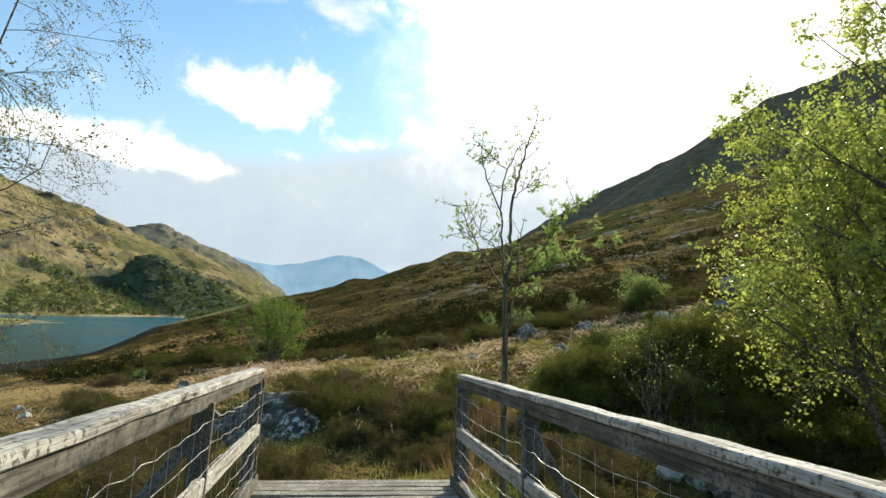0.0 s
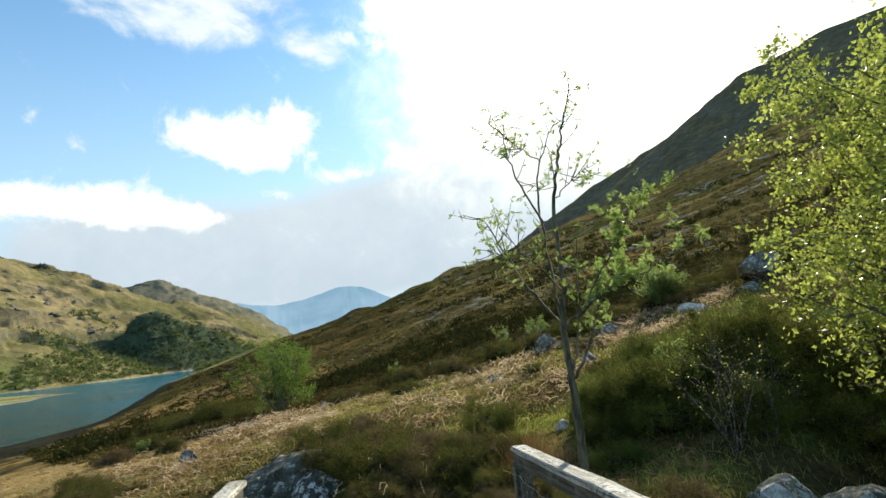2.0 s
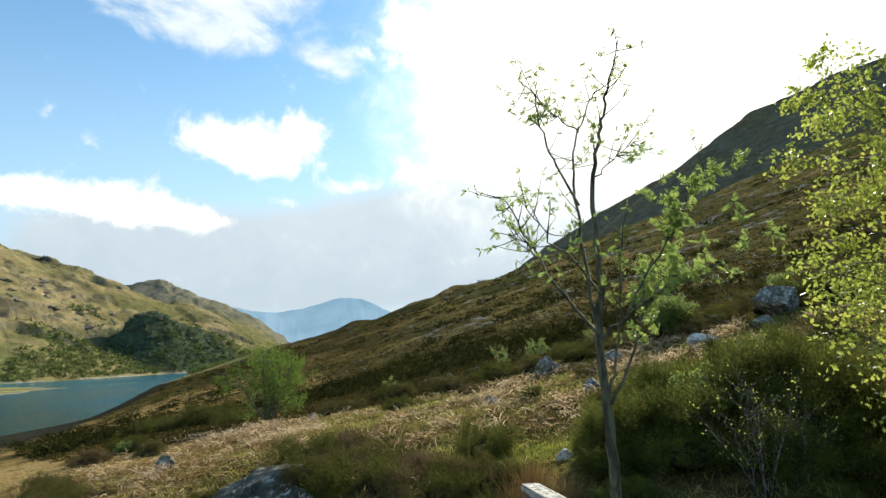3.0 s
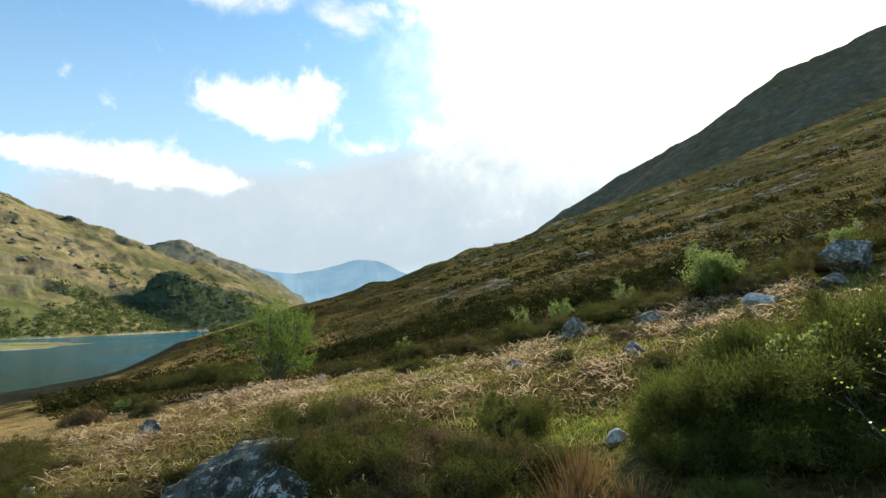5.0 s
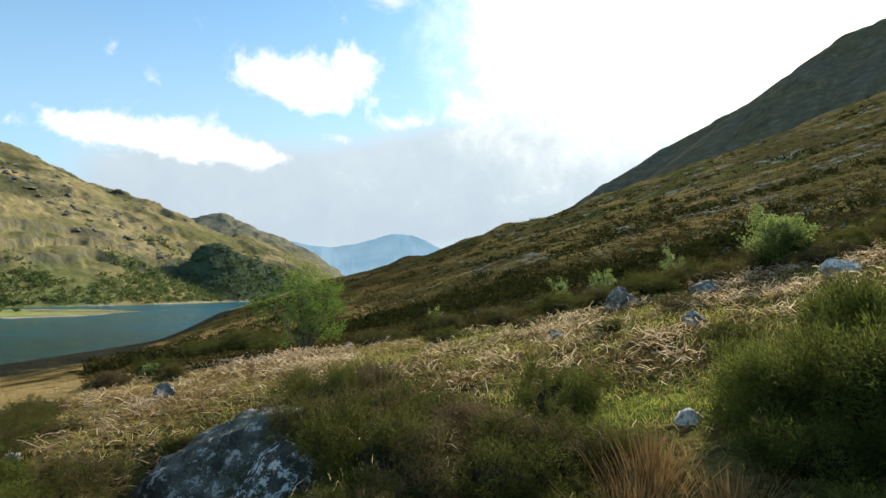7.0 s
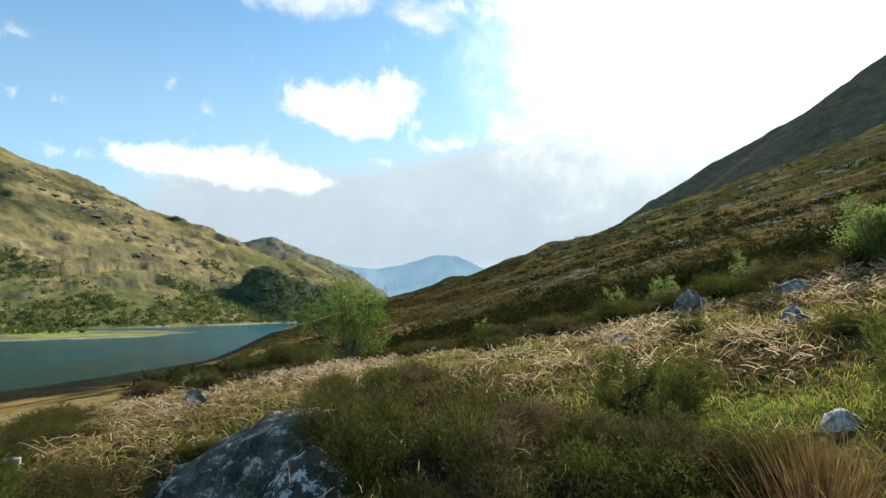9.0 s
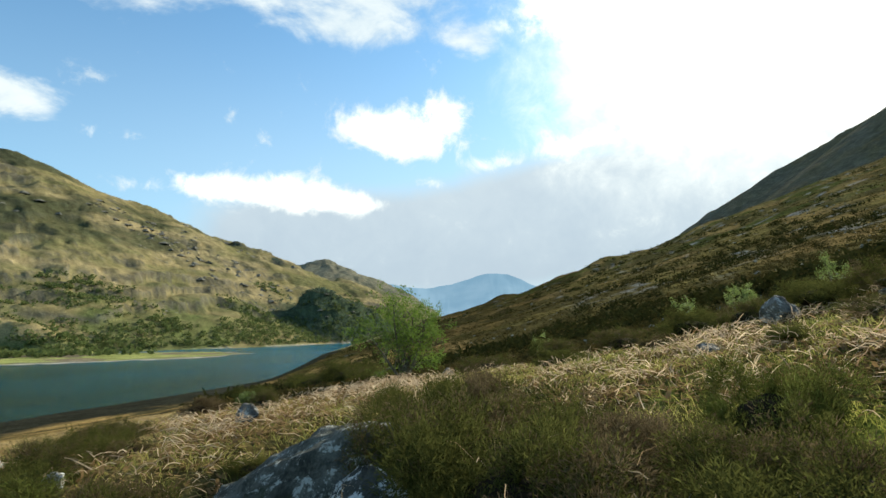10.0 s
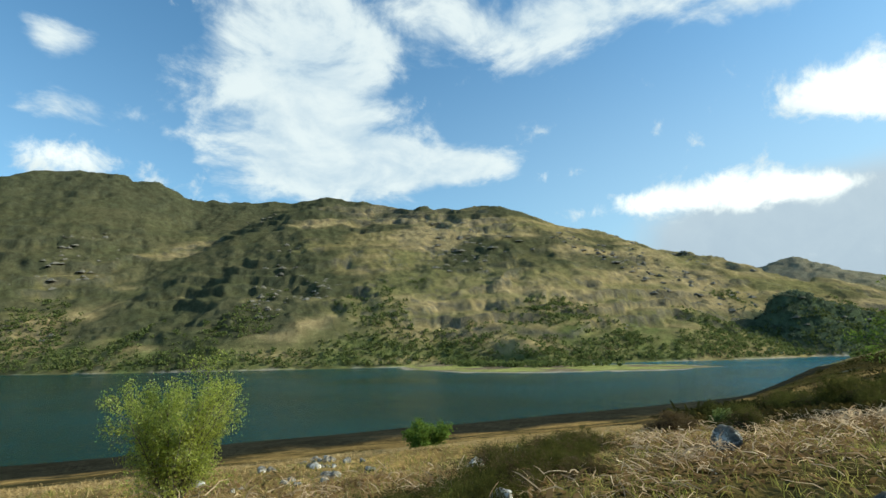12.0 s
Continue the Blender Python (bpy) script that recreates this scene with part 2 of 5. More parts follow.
M_BIRCH_LEAF = make_leaf("birch_leaf", (0.20, 0.26, 0.042), (0.50, 0.54, 0.115), 0.62, 0.42, gloss=0.5)
M_GREEN_LEAF = make_leaf("fresh_leaf", (0.09, 0.15, 0.025), (0.19, 0.27, 0.05), 0.5)
M_WILLOW = make_leaf("willow_leaf", (0.12, 0.17, 0.042), (0.27, 0.33, 0.10), 0.58, gloss=0.3)
M_CATKIN = make_leaf("birch_catkin", (0.12, 0.11, 0.04), (0.28, 0.25, 0.07), 0.4)
M_HEATHER = make_leaf("heather", (0.028, 0.032, 0.009), (0.134, 0.136, 0.037), 0.45, 1.0, 0.0)
M_HEATHER_BROWN = make_leaf("old_heather", (0.055, 0.040, 0.019), (0.21, 0.155, 0.084), 0.35, 1.0, 0.0)
# Heather tone split off to match the bank in shade, not another plant
M_HEATHER_BANK_TONE = make_leaf("heather_bank_tone", (0.036, 0.046, 0.012), (0.190, 0.210, 0.048), 0.4, 1.0, 0.0)
# Near-black bush core: shade between the sprays put into its colour
M_CORE = make_leaf("heather_inner_shade", (0.024, 0.019, 0.011), (0.04, 0.03, 0.017), 0.05, 0.9)
M_BRACKEN = make_leaf("dead_bracken", (0.23, 0.125, 0.055), (0.84, 0.68, 0.46), 0.5, 0.7, 0.15, 1.6)
M_LITTER = make_leaf("bracken_litter", (0.12, 0.072, 0.030), (0.36, 0.24, 0.11), 0.4, 1.0, 0.0)
M_GRASS = make_leaf("moor_grass", (0.120, 0.140, 0.028), (0.44, 0.39, 0.115), 0.5, 0.7)
M_LUSH = make_leaf("fresh_grass", (0.16, 0.18, 0.030), (0.40, 0.38, 0.085), 0.5, 0.6)
M_RUSH = make_leaf("rush_stems", (0.13, 0.075, 0.03), (0.36, 0.23, 0.10), 0.3, 0.7)
M_STRAW = make_leaf("bleached_grass", (0.34, 0.235, 0.095), (0.64, 0.48, 0.235), 0.4, 0.8)
M_TUSSOCK = make_leaf("hill_tussock", (0.030, 0.030, 0.009), (0.125, 0.092, 0.032), 0.15, 1.0, 0.0)
M_SCRUB = make_leaf("dark_scrub", (0.016, 0.018, 0.005), (0.052, 0.052, 0.016), 0.2, 1.0, 0.0)
M_BANK = make_rock("bank_stone", (0.050, 0.050, 0.038), (0.19, 0.185, 0.14), (0.46, 0.455, 0.38), 0.52)
M_WOODLAND = make_leaf("hill_woodland", (0.080, 0.110, 0.038), (0.165, 0.195, 0.066), 0.4, 1.0, 0.0)
# Blue-grey knoll trees: cloud shadow and haze are put into this colour
M_KNOLL_SHADE = make_leaf("shaded_knoll_wood", (0.090, 0.118, 0.085), (0.155, 0.190, 0.125), 0.45, 1.0, 0.0)

M_CRAG = make_rock("hill_crag", (0.075, 0.070, 0.055), (0.17, 0.158, 0.125), (0.26, 0.25, 0.21), 0.52)
# ---------------------------------------------------------------- the lie of the land
def vnoise(x, y, seed):
    xi, yi = np.floor(x), np.floor(y)
    fx, fy = x - xi, y - yi
    fx, fy = fx * fx * (3 - 2 * fx), fy * fy * (3 - 2 * fy)
    xi, yi = xi.astype(np.int64), yi.astype(np.int64)

    def h(i, j):
        v = (i * 374761393 + j * 668265263 + seed * 974711) & 0xFFFFFFFF
        v = ((v ^ (v >> 13)) * 1274126177) & 0xFFFFFFFF
        v = ((v ^ (v >> 15)) * 2246822519) & 0xFFFFFFFF
        return ((v ^ (v >> 16)) & 0xFFFFFF) / float(0xFFFFFF)
    return (h(xi, yi) * (1 - fx) + h(xi + 1, yi) * fx) * (1 - fy) + (h(xi, yi + 1) * (1 - fx) + h(xi + 1, yi + 1) * fx) * fy


def fbm(x, y, size, octaves=4, seed=0, gain=0.5):
    """Noise about 0 in the range -1 to 1, whose largest lumps are size metres apart."""
    x, y = np.asarray(x, float), np.asarray(y, float)
    out, a, f, tot = 0.0, 1.0, 1.0 / size, 0.0
    for k in range(octaves):
        out = out + a * (2 * vnoise(x * f + 17.3 * k, y * f - 9.1 * k, seed + k) - 1)
        tot, a, f = tot + a, a * gain, f * 2.03
    return out / tot


def ridged(x, y, size, octaves=4, seed=0):
    x, y = np.asarray(x, float), np.asarray(y, float)
    out, a, f, tot = 0.0, 1.0, 1.0 / size, 0.0
    for k in range(octaves):
        out = out + a * (1 - np.abs(2 * vnoise(x * f + 5.7 * k, y * f + 3.3 * k, seed + k) - 1))
        tot, a, f = tot + a, a * 0.5, f * 2.1
    return out / tot


def smax(a, b, k):
    h = np.clip(0.5 + 0.5 * (a - b) / k, 0, 1)
    return b * (1 - h) + a * h + k * h * (1 - h)


def ramp(v, lo, hi):
    t = np.clip((v - lo) / (hi - lo), 0, 1)
    return t * t * (3 - 2 * t)


def crest_line(rows, origin=(-2.0, 8.0, 0.5)):
    """A ridge's crest from bearing, distance, angle of height and flank slope."""
    pts = []
    for az, dist, el, slope in rows:
        a = radians(az)
        pts.append((origin[0] - dist * math.sin(a), origin[1] + dist * math.cos(a), origin[2] + dist * math.tan(radians(el)), slope))
    return pts


def ridge(x, y, pts, round_off):
    best = np.full(np.shape(x), -400.0)
    for (x0, y0, z0, s0), (x1, y1, z1, s1) in zip(pts[:-1], pts[1:]):
        dx, dy = x1 - x0, y1 - y0
        t = np.clip(((x - x0) * dx + (y - y0) * dy) / (dx * dx + dy * dy), 0, 1)
        d = np.hypot(x - x0 - t * dx, y - y0 - t * dy)
        best = np.maximum(best, z0 + t * (z1 - z0) - (s0 + t * (s1 - s0)) * (np.sqrt(d * d + round_off ** 2) - round_off))
    return best


WATER = -18.0
ACROSS = crest_line([(128, 1750, 14, 0.6), (104, 1750, 14.9, 0.66), (102, 1730, 16.2, 0.67), (96, 1700, 17.2, 0.68), (93.4, 1680, 17.0, 0.70), (91.6, 1660, 15.7, 0.64),
                     (86.5, 1600, 15.3, 0.60), (80, 1540, 15.3, 0.58), (76, 1500, 16.3, 0.57), (69, 1430, 15.4, 0.55), (57, 1340, 15.0, 0.57),
                     (48.6, 1400, 12.6, 0.55), (44, 1420, 10.8, 0.53), (38.8, 1400, 9.2, 0.5), (35, 1390, 6.4, 0.47), (31, 1400, 5.2, 0.44), (27.8, 1380, 5.3, 0.43), (23.3, 1330, 2.7, 0.36), (20.5, 1300, 0.4, 0.36)])
BEYOND = crest_line([(42, 2000, 7.0, 0.45), (32.2, 1800, 7.1, 0.45), (29.4, 1750, 7.6, 0.45), (25.5, 1700, 6.1, 0.42), (22.9, 1650, 4.8, 0.4), (20.3, 1600, 2.0, 0.42), (17.8, 1550, -1.5, 0.45)])
BEHIND = crest_line([(-7.5, 1050, 7.0, 0.7), (-11.5, 1080, 11.3, 0.75), (-17.4, 1100, 14.4, 0.75), (-23, 1100, 16.9, 0.75), (-28.3, 1100, 19.4, 0.75), (-33, 1100, 22.1, 0.75),
                     (-39.4, 1100, 23.2, 0.75), (-55, 1100, 23, 0.75), (-90, 1100, 20, 0.7)])
SPIT = [(-600, 330, -15.9, 0.03), (-500, 305, -15.9, 0.026), (-425, 322, -15.9, 0.022), (-385, 372, -16.1, 0.022), (-330, 368, -17.2, 0.03), (-296, 366, -17.8, 0.06)]
GULLY = [(9.0, 12.0), (5.5, 7.6), (2.6, 5.2), (-0.6, 2.4), (-6.0, -0.5), (-20.0, -6.0)]


def near_line(x, y, pts):
    best = np.full(np.shape(x), 1e9)
    for (x0, y0), (x1, y1) in zip(pts[:-1], pts[1:]):
        dx, dy = x1 - x0, y1 - y0
        t = np.clip(((x - x0) * dx + (y - y0) * dy) / (dx * dx + dy * dy), 0, 1)
        best = np.minimum(best, np.hypot(x - x0 - t * dx, y - y0 - t * dy))
    return best


def bump(x, y, cx, cy, rx, ry, h):
    return h * np.exp(-((x - cx) / rx) ** 2 - ((y - cy) / ry) ** 2)


def land(x, y):
    """Height of the ground at x, y (arrays)."""
    x, y = np.asarray(x, float), np.asarray(y, float)
    r = np.hypot(x, y)
    az = np.degrees(np.arctan2(-x, y))
    shore = np.interp(x, [-500, -124, -92, -56, -20, 60], [-90, -18.0, -15.5, -9.6, -3.44, 7.76]) + 0.5 * fbm(x, y, 40, 3, 3) * ramp(r, 20, 60)
    d = (x + 124) * 0.919 + (y - 183) * 0.395
    hill = WATER + np.where(d > 0, 0.265 * d + 0.00017 * d * d, 0.2 * d)
    near = -2.3 + 0.30 * x + 0.045 * y
    h = smax(smax(shore, hill, 2.0), near, 0.9)
    top = np.interp(az, [-180, -90, -40, -7, 0, 3.4, 10.7, 16.6, 25.8, 40, 180], [600, 600, 640, 600, 600, 640, 720, 800, 900, 900, 900])
    over = np.maximum(0, r - top)
    h = h - 0.6 * np.sqrt(over * over + 900) + 18
    rough = ramp(r, 60, 400)
    h = h + rough * (7 * fbm(x, y, 160, 5, 11) + 5 * (ridged(x, y, 70, 4, 12) - 0.55)) * ramp(h, WATER, WATER + 25)
    h = h + rough * 3.0 * (ridged(x, y, 26, 3, 13) - 0.55) * ramp(h, WATER, WATER + 25)
    # knobs and a saddle along the near hill's crest
    h = h + bump(x, y, 2, 560, 16, 70, 6.5) - bump(x, y, 62, 560, 26, 80, 5.0) + bump(x, y, -128, 700, 13, 60, 3.5) - bump(x, y, -94, 680, 15, 60, 3.0)
    far = ridge(x, y, ACROSS, 30)
    far = np.maximum(far, ridge(x, y, BEYOND, 30))
    far = far - bump(x, y, -400, 1580, 110, 260, 75)
    far = np.maximum(far, ridge(x, y, BEHIND, 12))
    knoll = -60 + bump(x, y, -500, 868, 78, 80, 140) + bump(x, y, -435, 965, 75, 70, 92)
    green = -50 + bump(x, y, -590, 400, 140, 55, 66)
    far = smax(smax(far, knoll, 10), green, 8)
    lift = ramp(far, WATER + 4, WATER + 70)
    far = far + lift * np.where(x > 0, 0.35, 1.0) * (18 * fbm(x, y, 330, 3, 21) + 20 * (ridged(x, y, 150, 4, 22) - 0.6) + 7 * (ridged(x, y, 62, 3, 24) - 0.6) + 4 * (ridged(x, y, 30, 3, 25) - 0.6))
    # crags: broken steps across the slope
    for step, seed, power in ((31.0, 27, 0.55), (11.0, 29, 0.5)):
        ph = far / step + 1.9 * fbm(x, y, step * 6, 5, seed, 0.55)
        f = ph - np.floor(ph)
        far = far + lift * np.where(x > 0, 0.3, 1.0) * step * power * (ramp(f, 0.62, 0.92) - f) * ramp(fbm(x, y, step * 4, 4, seed + 100), -0.15, 0.2)
    far = np.where(far < WATER + 1.5, WATER + (far - WATER) * 0.6, far)
    far = np.maximum(far, ridge(x, y, SPIT, 4) + 0.25 * fbm(x, y, 14, 2, 31))
    h = np.where(r > 300, smax(h, far, 5.0), h)
    # close by: the burn under the bridge, the hollow that the path drops into, hummocks
    g = near_line(x, y, GULLY)
    h = h - 1.5 * np.exp(-(g / 1.5) ** 2) * (r < 40)
    h = h - bump(x, y, -1.4, 9.6, 3.2, 3.0, 0.42) - bump(x, y, 0.0, 13.0, 6.5, 5.0, 0.55)
    h = h + bump(x, y, 5.6, 12.8, 2.4, 1.5, 0.6) + bump(x, y, -0.8, 6.0, 1.6, 0.8, 0.25)
    h = h - bump(x, y, -5.4, 13.7, 1.7, 1.4, 1.15)
    close = 1 - ramp(r, 50, 120)
    h = h + close * (0.16 * fbm(x, y, 3.2, 4, 41) + 0.05 * fbm(x, y, 0.5, 2, 42))
    h = h + (1 - close) * 0.5 * fbm(x, y, 9, 4, 43) * ramp(h, WATER + 0.5, WATER + 4)
    return h


def tint(x, y, z):
    """Albedo of the ground cover, from what grows or lies there, plus painted haze and cloud shadow far off."""
    r = np.hypot(x, y)
    eps = np.maximum(0.4, r * 0.006)
    slope = np.hypot(land(x + eps, y) - z, land(x, y + eps) - z) / eps

    def c(r_, g_, b_):
        return np.array([r_, g_, b_])

    def over(base, col, m):
        return base * (1 - m[:, None]) + col * m[:, None]
    n1, n2, n3 = fbm(x, y, 60, 5, 51), fbm(x, y, 14, 4, 52), fbm(x, y, 3.0, 4, 53)
    across = ((x < -250) | ((r > 900) & (x < 100))).astype(float) * ramp(r, 420, 640)
    # near side of the water
    out = np.tile(c(0.054, 0.043, 0.016), (len(x), 1))
    out = over(out, c(0.088, 0.068, 0.022), ramp(n2 + 0.5 * n3, -0.05, 0.45))
    out = over(out, c(0.044, 0.045, 0.013), ramp(n1 + 0.5 * n2, 0.05, 0.4))
    out = over(out, c(0.135, 0.090, 0.034), ramp(fbm(x, y, 25, 5, 54), 0.12, 0.4) * 0.7)
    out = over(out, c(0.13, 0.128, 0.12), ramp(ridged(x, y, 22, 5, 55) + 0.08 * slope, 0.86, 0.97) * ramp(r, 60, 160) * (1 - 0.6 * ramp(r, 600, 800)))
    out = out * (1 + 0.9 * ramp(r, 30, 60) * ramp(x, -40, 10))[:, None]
    # Paler grey-brown on the ridge behind: haze put into the ground colour
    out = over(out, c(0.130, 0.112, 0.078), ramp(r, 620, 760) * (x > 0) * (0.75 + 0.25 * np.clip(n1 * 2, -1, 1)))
    # flat land by the shore: grass bleached by winter
    flat = ramp(-x, 5, 12) * (1 - ramp(z, -2.6, -0.8)) * (1 - across) * (1 - ramp(y, 150, 220))
    out = over(out, c(0.24, 0.160, 0.060), flat * ramp(n2 + n3 * 0.5, -0.5, 0.1))
    out = over(out, c(0.060, 0.050, 0.024), flat * ramp(fbm(x, y, 9, 5, 56), 0.08, 0.30))
    # close by: litter of bracken, moss, peat
    close = (1 - ramp(r, 45, 75)) * (1 - 0.85 * ramp(-x, 6, 11))
    out = over(out, c(0.100, 0.080, 0.029), close * 0.8)
    out = over(out, c(0.100, 0.112, 0.028), close * ramp(fbm(x, y, 2.2, 4, 57), 0.05, 0.4) * 0.85)
    out = over(out, c(0.035, 0.026, 0.016), close * ramp(fbm(x, y, 1.3, 4, 58), 0.15, 0.5) * 0.8)
    fresh = np.exp(-((x - 2.1) / 1.8) ** 2 - ((y - 15.4) / 1.3) ** 2) + 0.7 * np.exp(-((x - 0.1) / 0.9) ** 2 - ((y - 6.4) / 0.7) ** 2)
    out = over(out, c(0.115, 0.135, 0.028), np.clip(fresh, 0, 1) * 0.9)
    # the hills across the water
    az = np.degrees(np.arctan2(-x, y))
    hi = np.tile(c(0.27, 0.215, 0.110), (len(x), 1))
    hi = over(hi, c(0.170, 0.145, 0.064), ramp(fbm(x, y, 120, 5, 61), -0.2, 0.3))
    hi = over(hi, c(0.140, 0.135, 0.056), ramp(fbm(x, y, 130, 6, 62, 0.6) - (z - 60) / 300, -0.25, 0.25) * 0.85)
    hi = over(hi, c(0.105, 0.128, 0.042), ramp(fbm(x, y, 60, 5, 63) - (z - 15) / 110, -0.1, 0.4) * 0.75)
    led = fbm(x * 0.5 + y * 0.5, z * 5.0 + 8 * n2, 60, 4, 68)
    hi = over(hi, c(0.120, 0.118, 0.050), ramp(led, 0.05, 0.35) * 0.6)
    hi = over(hi, c(0.290, 0.225, 0.110), ramp(-led, 0.10, 0.45) * 0.6)
    hi = over(hi, c(0.085, 0.080, 0.060), ramp(z + 70 * n1 + 40 * n2, 290, 400) * 0.6)
    hi = over(hi, c(0.095, 0.090, 0.074), ramp(slope + 0.45 * fbm(x, y, 30, 4, 64), 0.85, 1.3) * 0.7)
    # Dark heath patches; the pull by bearing paints cloud shadow on the left
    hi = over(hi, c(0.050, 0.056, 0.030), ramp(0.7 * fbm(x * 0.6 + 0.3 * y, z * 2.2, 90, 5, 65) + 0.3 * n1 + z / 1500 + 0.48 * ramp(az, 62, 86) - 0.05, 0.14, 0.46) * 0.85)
    # Greyer on the farther ridge, with haze mixed into its rock and grass colour
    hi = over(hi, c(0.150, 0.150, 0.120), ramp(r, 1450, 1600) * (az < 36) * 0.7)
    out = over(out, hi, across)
    # Cloud shadow over the knoll, painted as a darker patch of ground
    knoll_shade = np.exp(-((x + 490) / 75) ** 2 - ((y - 880) / 90) ** 2) + 0.8 * np.exp(-((x + 430) / 60) ** 2 - ((y - 965) / 60) ** 2)
    out = over(out, c(0.060, 0.080, 0.046), across * ramp(knoll_shade + 0.3 * fbm(x, y, 60, 4, 66), 0.3, 0.6))
    spit = (ridge(x, y, SPIT, 4) > WATER - 0.5) & (r > 300)
    out = over(out, c(0.25, 0.26, 0.085), spit.astype(float) * ramp(z, WATER + 0.1, WATER + 0.5) * (1 - ramp(z, WATER + 2.5, WATER + 4)))
    out = over(out, c(0.16, 0.13, 0.085), spit.astype(float) * ramp(fbm(x, y, 50, 4, 70), 0.1, 0.3) * (1 - ramp(z, WATER + 2.5, WATER + 4)))
    # shores
    low = np.where(spit, 0.45, 1.0)
    beach = (1 - ramp(z, WATER + 0.15 * low, WATER + 0.8 * low)) * np.maximum(across, spit) * ramp(fbm(x, y, 60, 4, 69), -0.25, 0.15) * 0.85
    out = over(out, c(0.34, 0.31, 0.26), beach)
    weed = (1 - ramp(z + 0.7 * n2, WATER + 1.9, WATER + 2.8)) * (1 - np.maximum(across, spit)) * ramp(r, 60, 90)
    out = over(out, c(0.026, 0.026, 0.018), weed)
    out = out * (1 + 0.22 * n3 * close + 0.25 * fbm(x, y, 7, 3, 67) * (1 - close))[:, None]
    return np.clip(out, 0.01, 0.6)


def build_ground():
    cx, cy = -1.0, 6.5
    az = np.concatenate([np.arange(-52, 18, 0.27), np.arange(18, 108, 0.20), np.arange(108, 308, 3.0)])
    rad = [0.0, 0.25]
    while rad[-1] < 4600:
        v = rad[-1]
        rad.append(v + (max(0.10, 0.024 * v) if v < 70 else 0.0135 * v if v < 470 else 6.5 if v < 1300 else 11 if v < 1850 else 0.05 * v))
    rad = np.array(rad[1:])
    A, R = np.meshgrid(np.radians(az), rad, indexing="ij")
    x, y = (cx - R * np.sin(A)).ravel(), (cy + R * np.cos(A)).ravel()
    z = land(x, y)
    na, nr = len(az), len(rad)
    i = np.arange(na)[:, None]
    j = np.arange(nr - 1)[None, :]
    i2 = (i + 1) % na
    quads = np.stack([i * nr + j, i * nr + j + 1, i2 * nr + j + 1, i2 * nr + j], -1).reshape(-1, 4)
    verts = np.stack([x, y, z], 1)
    hub = len(verts)
    verts = np.vstack([verts, [[cx, cy, land(np.array([cx]), np.array([cy]))[0]]]])
    fan = np.stack([np.full(na, hub), np.arange(na) * nr, ((np.arange(na) + 1) % na) * nr], 1)
    me = bpy.data.meshes.new("ground")
    me.vertices.add(len(verts))
    me.vertices.foreach_set("co", verts.ravel())
    loops = np.concatenate([quads.ravel(), fan.ravel()])
    me.loops.add(len(loops))
    me.loops.foreach_set("vertex_index", loops.astype(np.int32))
    starts = np.concatenate([np.arange(len(quads)) * 4, len(quads) * 4 + np.arange(na) * 3])
    me.polygons.add(len(starts))
    me.polygons.foreach_set("loop_start", starts.astype(np.int32))
    me.polygons.foreach_set("use_smooth", np.ones(len(starts), bool))
    me.update(calc_edges=True)
    me.validate()
    col = np.ones((len(verts), 4))
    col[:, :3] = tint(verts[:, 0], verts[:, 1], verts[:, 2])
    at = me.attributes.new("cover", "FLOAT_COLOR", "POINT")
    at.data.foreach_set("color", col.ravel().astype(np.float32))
    me.materials.append(M_GROUND)
    ob = new("ground", me)
    return tagged(ob, "rough moorland hillside with dead bracken, heather and rock above a loch", "ground", kind="structure")


ground = build_ground()

# the loch
bm = bmesh.new()
bmesh.ops.create_grid(bm, x_segments=60, y_segments=60, size=2600)
me = bpy.data.meshes.new("water")
bm.to_mesh(me)
bm.free()
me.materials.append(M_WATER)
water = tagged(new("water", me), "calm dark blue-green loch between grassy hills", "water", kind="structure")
water.location = (-900, 700, WATER)


# the mountain at the head of the valley, its haze painted as a blue glow
def build_backdrop():
    rows = [(36, 5.0), (26, 5.6), (22.9, 5.3), (20.8, 4.9), (19, 4.7), (17.2, 4.8), (15.5, 5.1), (13.6, 5.75), (12, 6.15), (10.6, 6.2), (9.5, 6.1), (8.2, 5.6), (7, 4.9), (4, 4.0), (-6, 4.2), (-16, 5)]
    az = np.arange(36, -16, -0.1)
    el = np.interp(-az, [-r[0] for r in rows], [r[1] for r in rows]) + 0.10 * fbm(az, az * 0, 1.4, 4, 71)
    verts, n = [], len(az)
    steps = 16
    for k in range(steps + 1):
        f = k / steps
        dist = 3400 - 900 * f
        up = (3400 * np.tan(np.radians(el))) * (1 - f) ** 1.2 - 40 * f
        dist = dist + 90 * fbm(az * 1.0, np.full(n, f * 4.0), 2.2, 4, 72) * (f > 0)
        verts.append(np.stack([-2 - dist * np.sin(np.radians(az)), 8 + dist * np.cos(np.radians(az)), up], 1))
    v = np.concatenate(verts)
    faces = [(k * n + i, k * n + i + 1, (k + 1) * n + i + 1, (k + 1) * n + i) for k in range(steps) for i in range(n - 1)]
    me = bpy.data.meshes.new("backdrop")
    me.from_pydata(v.tolist(), [], faces)
    me.polygons.foreach_set("use_smooth", [True] * len(faces))
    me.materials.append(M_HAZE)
    return tagged(new("backdrop", me), "distant flat-topped mountain at the valley head, blue haze painted as glow", "mountain", kind="structure")


build_backdrop()
# ---------------------------------------------------------------- building helpers
def thing(name, m, label, category, group=""):
    ob = new(name)
    ob.matrix_world = m
    return tagged(ob, label, category, group)


